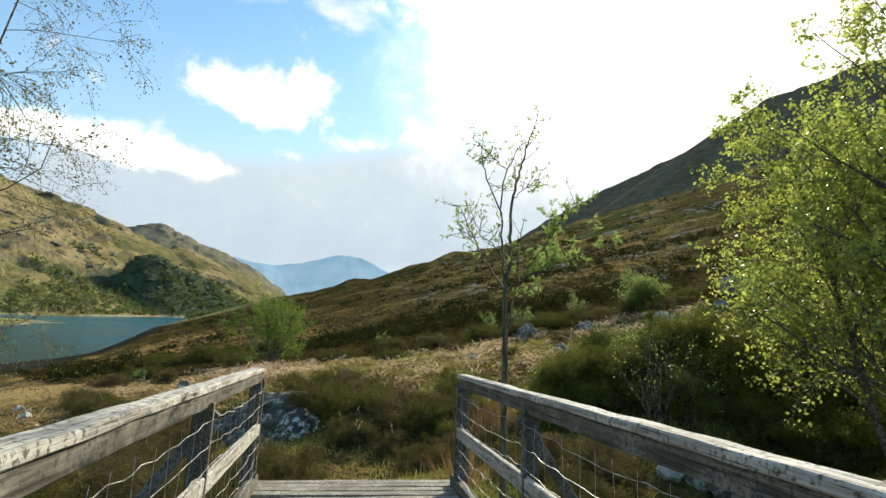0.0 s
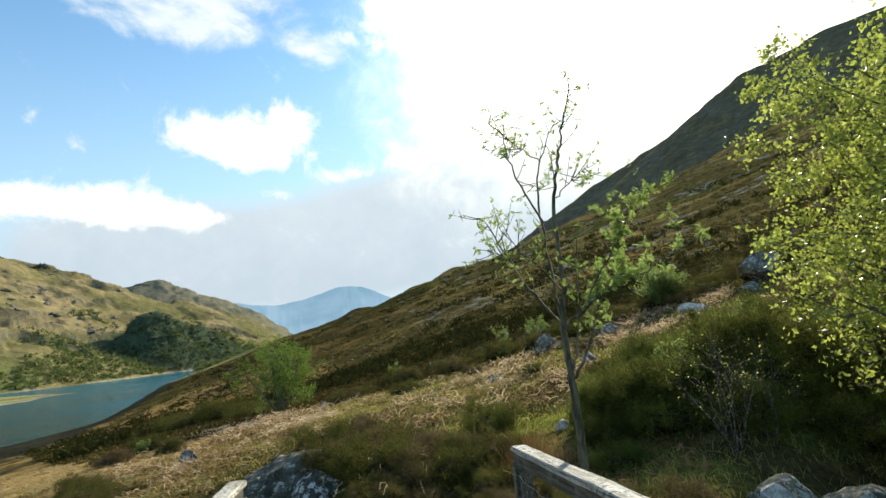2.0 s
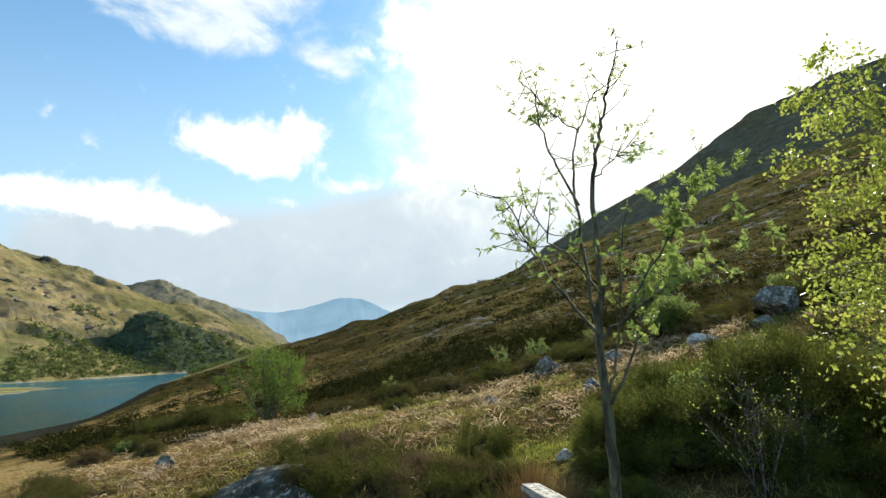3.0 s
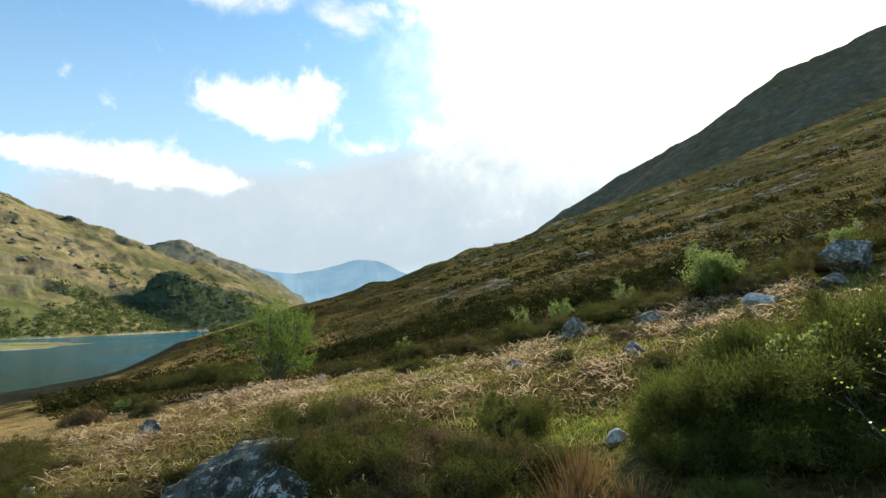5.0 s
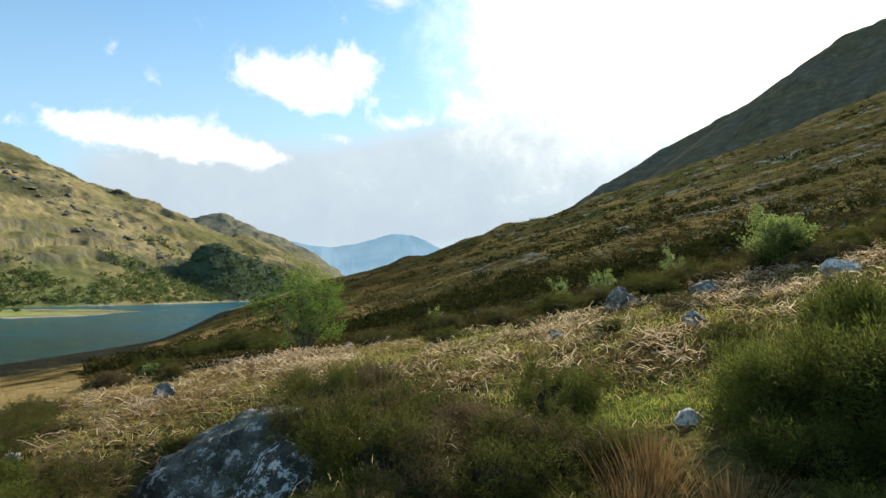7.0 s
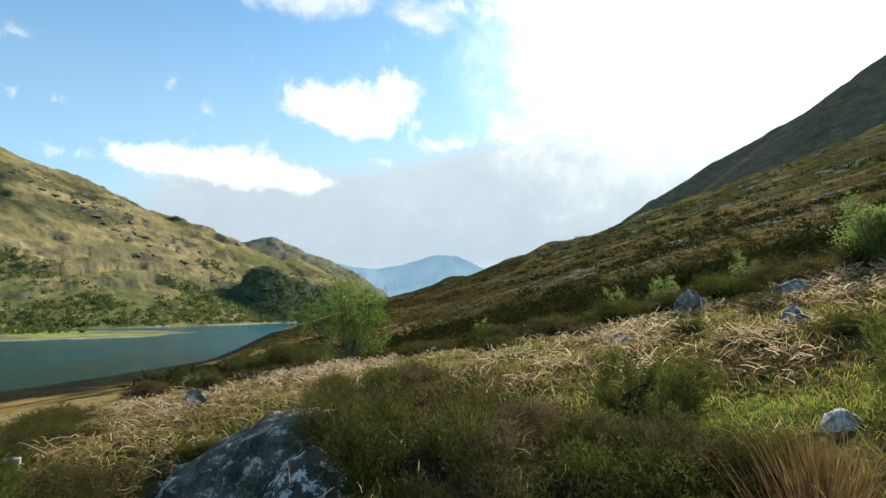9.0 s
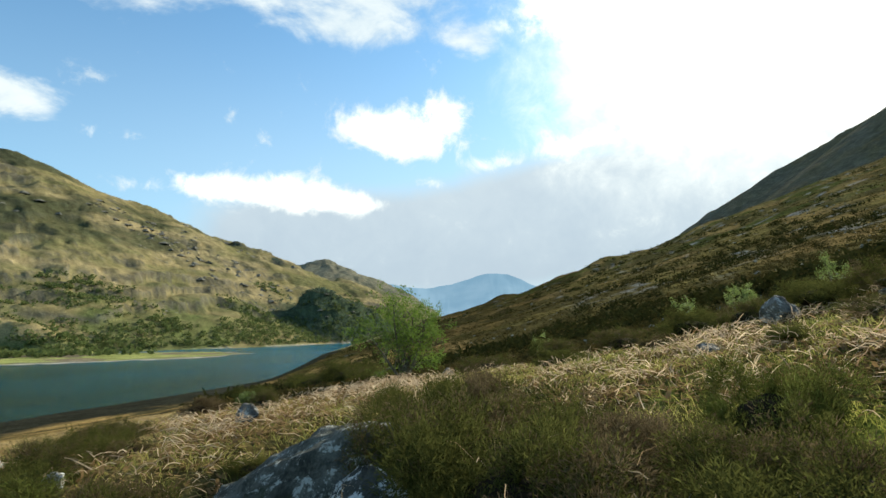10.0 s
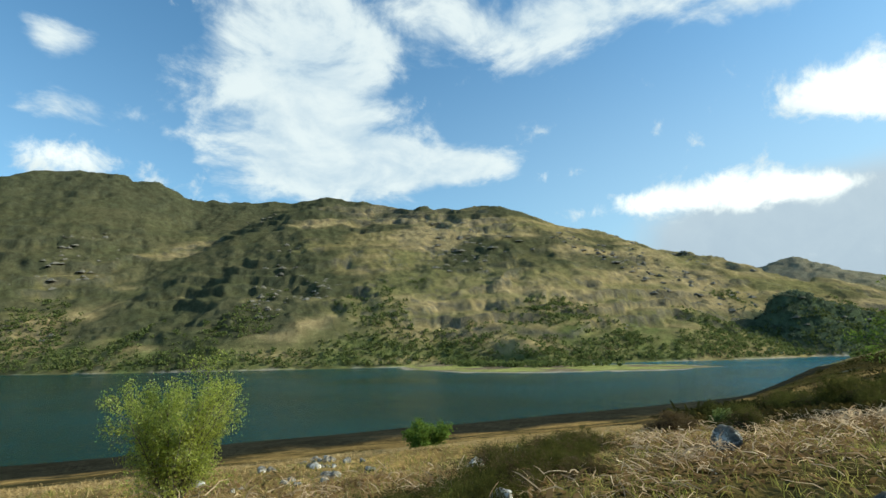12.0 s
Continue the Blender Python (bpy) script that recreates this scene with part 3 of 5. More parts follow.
def part(name, bm, mat, parent, label=""):
    me = bpy.data.meshes.new(name)
    bm.to_mesh(me)
    bm.free()
    return part_mesh(name, me, mat, parent, label)


def part_mesh(name, me, mat, parent, label="", m=None):
    if mat is not None and not me.materials:
        me.materials.append(mat)
    ob = new(name, me)
    ob.parent = parent
    if m is not None:
        ob.matrix_local = m
    return tagged(ob, label)


def beam(size, bevel=0.006, wobble=0.0, seed=0, cuts=0):
    """A sawn timber, long side along y, centred, with worn edges."""
    bm = bmesh.new()
    bmesh.ops.create_cube(bm, size=1.0)
    bmesh.ops.scale(bm, vec=size, verts=bm.verts)
    if cuts:
        long = [e for e in bm.edges if abs(e.verts[0].co.y - e.verts[1].co.y) > size[1] * 0.5]
        bmesh.ops.subdivide_edges(bm, edges=long, cuts=cuts, use_grid_fill=True)
    bmesh.ops.bevel(bm, geom=[e for e in bm.edges if e.is_boundary is False and e.calc_face_angle(0) > 0.5], offset=bevel, segments=1, affect="EDGES")
    if wobble:
        for v in bm.verts:
            v.co += wobble * Vector(noise.noise_vector(v.co * 4.0 + Vector((seed * 7.7, 0, 0))))
    return bm


def tube_data(lines, sides=5):
    """Vertices and faces of tapered tubes along polylines of (points, radii)."""
    vs, fs, base = [], [], 0
    for pts, rad in lines:
        pts = np.asarray(pts, float)
        rad = np.asarray(rad, float)
        n = len(pts)
        tan = np.gradient(pts, axis=0)
        tan /= np.linalg.norm(tan, axis=1)[:, None] + 1e-9
        ref = np.array([1.0, 0.3, 0.1]) if abs(tan[0][2]) > 0.6 else np.array([0.1, 0.2, 1.0])
        u = np.cross(tan, ref)
        u /= np.linalg.norm(u, axis=1)[:, None] + 1e-9
        w = np.cross(tan, u)
        k = 3 if rad[0] < 0.008 else 4 if rad[0] < 0.02 else sides
        ang = np.arange(k) * 2 * math.pi / k
        ring = pts[:, None] + rad[:, None, None] * (np.cos(ang)[None, :, None] * u[:, None] + np.sin(ang)[None, :, None] * w[:, None])
        vs.append(ring.reshape(-1, 3))
        for i in range(n - 1):
            for j in range(k):
                j2 = (j + 1) % k
                fs.append((base + i * k + j, base + i * k + j2, base + (i + 1) * k + j2, base + (i + 1) * k + j))
        base += n * k
    return np.concatenate(vs), fs


def tube_mesh(name, lines, mat, sides=6):
    v, f = tube_data(lines, sides)
    me = bpy.data.meshes.new(name)
    me.from_pydata(v.tolist(), [], f)
    me.polygons.foreach_set("use_smooth", [True] * len(f))
    me.materials.append(mat)
    return me


def raw_mesh(name, verts, loops, sizes, mat):
    """A mesh from flat arrays: fast for hundreds of thousands of faces."""
    me = bpy.data.meshes.new(name)
    me.vertices.add(len(verts))
    me.vertices.foreach_set("co", np.ascontiguousarray(verts, np.float32).ravel())
    me.loops.add(len(loops))
    me.loops.foreach_set("vertex_index", loops.astype(np.int32))
    starts = np.concatenate([[0], np.cumsum(sizes)[:-1]])
    me.polygons.add(len(sizes))
    me.polygons.foreach_set("loop_start", starts.astype(np.int32))
    me.update(calc_edges=True)
    me.materials.append(mat)
    return me


def unit(v):
    return v / (np.linalg.norm(v, axis=-1, keepdims=True) + 1e-9)


def blades_mesh(name, p, d, length, width, mat, rng, droop=0.3, flat=None):
    """Bent, pointed blades: roots p, directions d."""
    n = len(p)
    length, width = np.broadcast_to(length, n), np.broadcast_to(width, n)
    d = unit(d)
    side = unit(np.cross(d, rng.normal(size=(n, 3)) if flat is None else flat)) * (width / 2)[:, None]
    mid = p + d * (length * 0.55)[:, None] - np.array([0, 0, 1.0]) * (droop * 0.22 * length)[:, None]
    tip = p + d * length[:, None] - np.array([0, 0, 1.0]) * (droop * length)[:, None]
    v = np.stack([p - side, p + side, mid + side * 0.8, mid - side * 0.8, tip], 1).reshape(-1, 3)
    b = np.arange(n)[:, None] * 5
    loops = np.concatenate([b + np.array([[0, 1, 2, 3]]), b + np.array([[3, 2, 4]])], 1).ravel()
    return raw_mesh(name, v, loops, np.tile([4, 3], n), mat)


def leaves_mesh(name, p, size, mat, rng, up=0.0, aspect=0.62):
    """Diamond leaves at p, turned every way, or mostly flat with up > 0."""
    n = len(p)
    size = np.broadcast_to(size, n)
    nor = unit(rng.normal(size=(n, 3)) + np.array([0, 0, up]))
    u = unit(np.cross(nor, rng.normal(size=(n, 3))))
    w = np.cross(nor, u)
    s = size[:, None]
    v = np.stack([p - u * s * 0.5, p + w * s * 0.5 * aspect - u * s * 0.08, p + u * s * 0.5, p - w * s * 0.5 * aspect - u * s * 0.08], 1).reshape(-1, 3)
    return raw_mesh(name, v, np.arange(n * 4), np.full(n, 4), mat)


def at_ground(x, y):
    return float(land(np.array([float(x)]), np.array([float(y)]))[0])


# ---------------------------------------------------------------- the footbridge
RAIL, HALF = 1.09, 0.95
bridge = thing("footbridge", pose(-0.765, 5.22, -0.385, -3.0, 0, 10.7), "weathered grey timber footbridge with rails and wire netting over a burn", "footbridge")
plank_meshes = []
for k in range(5):
    bm = beam((0.127, 2.10, 0.045), 0.006, 0.006, k, 6)
    me = bpy.data.meshes.new("plank")
    bm.to_mesh(me)
    bm.free()
    me.materials.append(M_PLANK)
    plank_meshes.append(me)
rng = np.random.default_rng(5)
y = 0.26
for k in range(58):
    part_mesh("plank", plank_meshes[k % 5], None, bridge, m=pose(rng.normal(0, 0.012), y, -0.024 + rng.normal(0, 0.003), rng.normal(0, 0.5), 0, 90 + rng.normal(0, 0.35)))
    y -= 0.151
for s in (-1, 1):
    for bx in (0.55, 0.9):
        bm = beam((0.16, 8.7, 0.24), 0.01, 0.004, 3, 20)
        bmesh.ops.translate(bm, verts=bm.verts, vec=(s * bx, -4.1, -0.17))
        part("bearer", bm, M_WOOD_SHADED, bridge)
    x = s * (HALF + 0.055)
    bm = beam((0.115, 8.3, 0.042), 0.007, 0.006, 11 + s, 80)
    bmesh.ops.translate(bm, verts=bm.verts, vec=(x, -4.13, RAIL - 0.021))
    part("handrail", bm, M_WOOD_LIT, bridge, "weathered handrail, worn and cracked, toned pale as if sunlit")
    # darker than the handrail above: its shaded side is put into the colour
    bm = beam((0.085, 8.26, 0.088), 0.006, 0.005, 17 + s, 50)
    bmesh.ops.translate(bm, verts=bm.verts, vec=(x, -4.13, RAIL - 0.042 - 0.045))
    part("top_rail", bm, M_WOOD_SHADED, bridge)
    bm = beam((0.045, 8.2, 0.105), 0.006, 0.005, 23 + s, 50)
    bmesh.ops.translate(bm, verts=bm.verts, vec=(s * (HALF + 0.008), -4.18, 0.53))
    part("middle_rail", bm, M_WOOD_LIT, bridge)
    bm = beam((0.09, 8.3, 0.10), 0.008, 0.005, 29 + s, 50)
    bmesh.ops.translate(bm, verts=bm.verts, vec=(s * (HALF + 0.02), -4.05, 0.052))
    part("kerb_board", bm, M_WOOD_SHADED, bridge)
    for k in range(5):
        bm = beam((0.095, 0.095, 1.30), 0.008, 0.004, 31 + k * 2 + s, 0)
        bmesh.ops.translate(bm, verts=bm.verts, vec=(x + s * 0.006, -0.06 - 1.93 * k, RAIL - 0.13 - 0.65))
        part("post", bm, M_WOOD_SHADED, bridge)
        bm = beam((0.022, 0.035, 0.98), 0.004, 0.004, 51 + k, 0)
        bmesh.ops.translate(bm, verts=bm.verts, vec=(x - s * 0.062, -0.075 - 1.93 * k + (0.02 if k == 0 else -0.07), 0.50))
        part("batten", bm, M_WOOD_SHADED, bridge)
    # braces on the outer side
    for k in (1, 3):
        bm = beam((0.05, 1.25, 0.07), 0.006, 0.003, 61 + k, 4)
        bmesh.ops.transform(bm, matrix=pose(s * (HALF + 0.35), -0.06 - 1.93 * k, 0.42, 0, s * 0, 90) @ pose(0, 0, 0, s * 55, 0, 0), verts=bm.verts)
        part("brace", bm, M_WOOD_SHADED, bridge)
    # wire netting: slack lines and stays
    for h in (0.90, 0.76, 0.64, 0.40, 0.28, 0.17):
        ys = np.arange(-0.05, -8.2, -0.11)
        sag = -0.035 * np.abs(np.sin((ys + 0.06) / 1.93 * math.pi)) + 0.006 * np.sin(ys * 21 + h * 40) + rng.normal(0, 0.003, len(ys))
        pts = np.stack([np.full(len(ys), s * (HALF - 0.012)) + rng.normal(0, 0.006, len(ys)), ys, h + sag], 1)
        part_mesh("wire", tube_mesh("wire", [(pts, np.full(len(ys), 0.0023))], M_WIRE), None, bridge)
    stays = []
    for k in range(42):
        yy = -0.15 - 0.192 * k + rng.normal(0, 0.02)
        zz = np.linspace(0.1, 0.92, 7)
        stays.append((np.stack([np.full(7, s * (HALF - 0.012)) + rng.normal(0, 0.006, 7), yy + rng.normal(0, 0.012, 7), zz], 1), np.full(7, 0.0014)))
    part_mesh("netting", tube_mesh("netting", stays, M_WIRE), None, bridge, "thin upright stay wires of the netting")


# ---------------------------------------------------------------- rocks
def boulder(name, x, y, size, seed, mat, label, group="", turn=0.0, z=None, detail=4, sink=0.35, cut=0.50, slope=None):
    bm = bmesh.new()
    bmesh.ops.create_icosphere(bm, subdivisions=detail, radius=1.0)
    off = Vector((seed * 3.1, seed * 1.7, seed * 0.9))
    planes = [(Vector((math.sin(seed * 1.3 + k * 2.4), math.cos(seed * 2.1 + k * 1.7), math.sin(k * 1.1 + seed) * 0.8)).normalized(), cut + 0.2 * ((seed * 7 + k * 3) % 5) / 5) for k in range(9)]
    if slope:
        planes.append((Vector(slope[:3]).normalized(), slope[3]))
    for v in bm.verts:
        c = v.co.copy()
        c += 0.24 * Vector(noise.noise_vector(c * 1.2 + off))
        for nrm, lim in planes:
            d = c.dot(nrm)
            if d > lim:
                c -= nrm * (d - lim) * 0.94
        c += 0.07 * Vector(noise.noise_vector(c * 4.0 + off)) + 0.03 * Vector(noise.noise_vector(c * 9.0 + off))
        v.co = Vector((c.x * size[0], c.y * size[1], c.z * size[2]))
    for f in bm.faces:
        f.smooth = True
    me = bpy.data.meshes.new(name)
    bm.to_mesh(me)
    bm.free()
    me.materials.append(mat)
    ob = new(name, me)
    low = at_ground(x, y) if z is None else z
    ob.matrix_world = pose(x, y, low + size[2] * (1 - 2 * sink), 0, 0, turn)
    return tagged(ob, label, "rock", group)


boulder("boulder", -4.62, 15.1, (1.85, 1.2, 1.6), 3, M_DARK_ROCK, "large dark grey boulder with rounded top among heather", turn=4, z=-3.46, sink=0.2, cut=0.80, detail=5, slope=(-0.50, -0.15, 0.85, 0.74))
boulder("boulder", -3.62, 14.0, (1.0, 0.62, 0.85), 8, M_LICHEN, "dark boulder with patches of white lichen", turn=-14, z=-2.66, sink=0.2, cut=0.74, detail=5)
boulder("rock", 2.14, 13.97, (0.28, 0.23, 0.20), 5, M_PALE, "pale white quartz rock in grass", sink=0.5)
boulder("rock", 4.55, 28.9, (0.75, 0.55, 0.55), 12, M_ROCK, "grey angular rock in dead bracken", sink=0.15)
boulder("rock", 4.6, 20.6, (0.42, 0.34, 0.30), 14, M_ROCK, "grey rock in dead bracken")
boulder("rock", 9.6, 22.9, (0.75, 0.5, 0.42), 15, M_PALE, "pale rock at the edge of bracken")
boulder("rock", 9.4, 19.4, (0.38, 0.3, 0.28), 16, M_PALE, "small pale rock at the edge of bracken")
boulder("boulder", 13.2, 23.6, (1.15, 0.9, 0.85), 17, M_ROCK, "large grey boulder on heather slope", sink=0.2)
boulder("rock", 11.6, 22.3, (0.7, 0.5, 0.35), 18, M_ROCK, "low grey rock on heather slope")
boulder("rock", 7.3, 27.0, (0.8, 0.6, 0.40), 19, M_ROCK, "low mossy rock in dead bracken")
boulder("rock", 1.35, 23.2, (0.45, 0.35, 0.25), 20, M_ROCK, "low grey rock in dead bracken")
boulder("rock", -7.5, 30.5, (0.4, 0.3, 0.3), 21, M_ROCK, "small grey rock at the bracken's edge")
boulder("rock", -9.6, 20.0, (0.34, 0.26, 0.38), 22, M_ROCK, "grey rock beside dead bracken")
boulder("rock", -12.6, 16.35, (0.26, 0.2, 0.16), 23, M_PALE, "pale stone in bleached grass")
boulder("rock", -14.8, 18.95, (0.24, 0.2, 0.2), 24, M_PALE, "small pale stone in bleached grass")
boulder("rock", -8.6, 14.4, (0.3, 0.22, 0.18), 25, M_PALE, "small pale stone by dark heather")
# rough stone bank beside the burn
wall = [(3.75, 8.15, 0.52, 0.40, 0.34), (4.35, 7.85, 0.62, 0.45, 0.40), (4.95, 7.75, 0.50, 0.42, 0.42), (5.5, 7.45, 0.55, 0.45, 0.38), (6.1, 7.2, 0.6, 0.5, 0.4),
        (3.35, 7.85, 0.25, 0.22, 0.2), (4.0, 7.35, 0.42, 0.32, 0.28), (4.7, 7.1, 0.45, 0.36, 0.28), (5.4, 6.8, 0.45, 0.36, 0.26), (6.2, 6.5, 0.5, 0.4, 0.3), (3.4, 6.7, 0.3, 0.25, 0.2), (2.9, 6.1, 0.32, 0.26, 0.2)]
for k, (x, y, a, b, c) in enumerate(wall):
    top = -0.40 - 0.02 * k if k < 5 else -0.42 if k == 5 else -0.80 - 0.03 * (k - 5)
    boulder("stone", x, y, (a, b, c * 1.25), 40 + k, M_PALE if k == 5 else M_BANK, "pale whitish stone at the end of a rough bank" if k == 5 else "lichened grey stone of a rough bank beside the burn", "stones beside the burn", turn=k * 37, z=top - c * 1.25 * 1.45, detail=4, cut=0.62)
for k in range(26):
    t = k / 25
    x, y = -22 + 7.5 * t + rng.normal(0, 0.9), 15.5 - 2.2 * t + rng.normal(0, 0.8)
    s = 0.08 + 0.13 * rng.random()
    boulder("stone", x, y, (s * 1.3, s, s * 0.8), 60 + k, M_PALE if k % 9 == 0 else M_ROCK, "grey stone in a dry stony hollow", "stones in the hollow", turn=k * 51, detail=2)
# ---------------------------------------------------------------- trees and shrubs
def grow(rng, p, d, length, radius, level, spec, lines, tips, bare=0.10):
    """One limb with its twigs. spec: per level (count, ratio, spread, wiggle, lift)."""
    count, ratio, spread, wiggle, lift = spec[level]
    low = bare if level == 0 else 0.2
    n = 7 if level == 0 else 5 if level == 1 else 4
    pts, d = [np.array(p, float)], np.array(d, float)
    for i in range(n):
        d = unit(d + rng.normal(0, wiggle, 3) + np.array([0, 0, lift]))
        pts.append(pts[-1] + d * length / n)
    pts = np.array(pts)
    end = 0.35 if level + 1 < len(spec) else 0.3
    lines.append((pts, np.linspace(radius, max(radius * end, 0.0012), n + 1)))
    if level + 1 >= len(spec):
        tips.append(pts[1:])
        return
    for k in range(int(count)):
        t = (low + (1 - low) * (k + rng.random()) / count) * n
        i = min(int(t), n - 1)
        q = pts[i] + (pts[i + 1] - pts[i]) * (t - i)
        along = unit(pts[i + 1] - pts[i])
        out = unit(np.cross(along, rng.normal(size=3)))
        nd = unit(along * math.cos(spread) + out * math.sin(spread))
        grow(rng, q, nd, length * ratio * (1.15 - 0.5 * t / n) * (0.8 + 0.4 * rng.random()), radius * (1 - 0.6 * t / n) * 0.5, level + 1, spec, lines, tips)


def tree(name, x, y, height, radius, stems, spec, leaf, per_tip, leaf_size, jitter, bark, label, seed, lean=(0, 0), splay=0.15, sink=0.1, category="tree", up=0.0, thin=1.0, bare=0.10):
    rng = np.random.default_rng(seed)
    root = thing(name, pose(x, y, at_ground(x, y)), label, category)
    lines, tips = [], []
    for k in range(stems):
        a = k * 2.4 + seed
        d = unit(np.array([lean[0] + splay * math.cos(a) * (stems > 1), lean[1] + splay * math.sin(a) * (stems > 1), 1.0]))
        off = np.array([math.cos(a), math.sin(a), 0]) * radius * 1.2 * (stems > 1)
        grow(rng, off + np.array([0, 0, -sink]), d, height * (1 if k == 0 else 0.72 + 0.25 * rng.random()), radius * (1 if k == 0 else 0.75), 0, spec, lines, tips, bare)
    trunk = [l for l in lines if l[1][0] >= radius * 0.5]
    rest = [l for l in lines if l[1][0] < radius * 0.5]
    part_mesh("trunk", tube_mesh("trunk", trunk, bark, 8), None, root)
    part_mesh("branchwork", tube_mesh("branchwork", rest, bark, 5), None, root)
    t = np.concatenate(tips)
    if thin < 1.0:
        t = t[rng.random(len(t)) < thin]
    p = np.repeat(t, per_tip, axis=0) + rng.normal(0, jitter, (len(t) * per_tip, 3))
    part_mesh("crown", leaves_mesh("crown", p, leaf_size * (0.6 + 0.8 * rng.random(len(p))), leaf, rng, up), None, root)
    return root


# the birch beside the stone bank, in young leaf
tree("birch_tree", 7.0, 8.2, 6.4, 0.07, 5, [(30, 0.34, 0.85, 0.06, 0.05), (9, 0.42, 0.7, 0.16, 0.03), (5, 0.5, 0.7, 0.2, -0.04), (0, 0, 0, 0.22, -0.05)],
     M_BIRCH_LEAF, 2, 0.070, 0.050, M_BIRCH_BARK, "birch tree in fresh yellow-green leaf beside a stone bank", 4, splay=0.26, bare=0.18)
# drooping birch by the start of the bridge, mostly catkins
tree("birch_tree", -2.42, 1.5, 6.4, 0.016, 3, [(54, 0.135, 1.15, 0.05, 0.02), (9, 0.46, 0.7, 0.18, -0.02), (4, 0.5, 0.6, 0.2, -0.10), (0, 0, 0, 0.2, -0.16)],
     M_CATKIN, 3, 0.012, 0.022, M_BIRCH_BARK, "half-bare birch with hanging catkins beside the footbridge", 12, splay=0.08, thin=0.8)
# low spreading tree beyond the bracken
tree("rowan_tree", -11.8, 36.5, 4.6, 0.10, 6, [(10, 0.46, 0.8, 0.08, 0.05), (6, 0.5, 0.7, 0.16, 0.04), (4, 0.5, 0.6, 0.2, 0.0), (0, 0, 0, 0.2, 0.0)],
     M_GREEN_LEAF, 2, 0.10, 0.10, M_ROWAN_BARK, "small round-crowned tree in fresh green leaf beyond dead bracken", 21, splay=0.6)
# birch scrub below the path
tree("birch_tree", -12.6, 10.9, 2.15, 0.020, 15, [(16, 0.34, 0.6, 0.06, 0.06), (7, 0.45, 0.6, 0.15, 0.06), (0, 0, 0, 0.2, 0.02)],
     M_BIRCH_LEAF, 5, 0.034, 0.05, M_BIRCH_BARK, "bushy young birch in yellow-green leaf on bleached grass", 33, splay=0.50)
# willow bush on the slope
tree("willow_bush", 10.6, 28.2, 2.1, 0.03, 8, [(9, 0.5, 0.6, 0.1, 0.06), (6, 0.5, 0.6, 0.2, 0.05), (0, 0, 0, 0.2, 0.05)],
     M_WILLOW, 5, 0.085, 0.09, M_ROWAN_BARK, "pale green willow bush on a heather slope", 41, splay=0.55, category="bush")
tree("willow_bush", 15.5, 27.0, 1.3, 0.02, 6, [(7, 0.5, 0.6, 0.1, 0.06), (5, 0.5, 0.6, 0.2, 0.05), (0, 0, 0, 0.2, 0.05)],
     M_WILLOW, 4, 0.08, 0.08, M_ROWAN_BARK, "small pale green willow bush beside boulders", 42, splay=0.55, category="bush")
tree("green_bush", -26.0, 21.3, 1.3, 0.02, 8, [(7, 0.5, 0.6, 0.1, 0.03), (5, 0.5, 0.6, 0.2, 0.03), (0, 0, 0, 0.2, 0.0)],
     M_GREEN_LEAF, 6, 0.10, 0.1, M_ROWAN_BARK, "low green bush on the grass above the shore", 45, splay=0.9, category="bush")
for k, (sx, sy, hh) in enumerate([(-4.75, 41.0, 1.2), (3.5, 41.0, 1.3), (5.2, 37.5, 1.2), (6.1, 38.6, 1.1), (9.0, 36.5, 1.3), (5.6, 12.9, 1.0), (4.25, 12.2, 0.95), (-16.8, 29.5, 0.6)]):
    tree("sapling", sx, sy, hh, 0.014, 3, [(7, 0.5, 0.6, 0.1, 0.08), (4, 0.5, 0.6, 0.2, 0.05), (0, 0, 0, 0.2, 0.03)],
         M_WILLOW, 3, 0.07, 0.06, M_ROWAN_BARK, "pale green sapling among heather", 50 + k, splay=0.3, category="sapling")
# bare twiggy shrubs over the burn
for k, (sx, sy, hh) in enumerate([(3.75, 9.4, 1.9), (4.6, 9.9, 1.5)]):
    tree("twiggy_shrub", sx, sy, hh, 0.016, 5, [(6, 0.5, 0.6, 0.1, 0.02), (4, 0.5, 0.6, 0.2, 0.0), (0, 0, 0, 0.2, -0.02)],
         M_BIRCH_LEAF, 1, 0.030, 0.02, M_BIRCH_BARK, "nearly bare twiggy shrub above the burn", 70 + k, splay=0.45, category="shrub", thin=0.35)


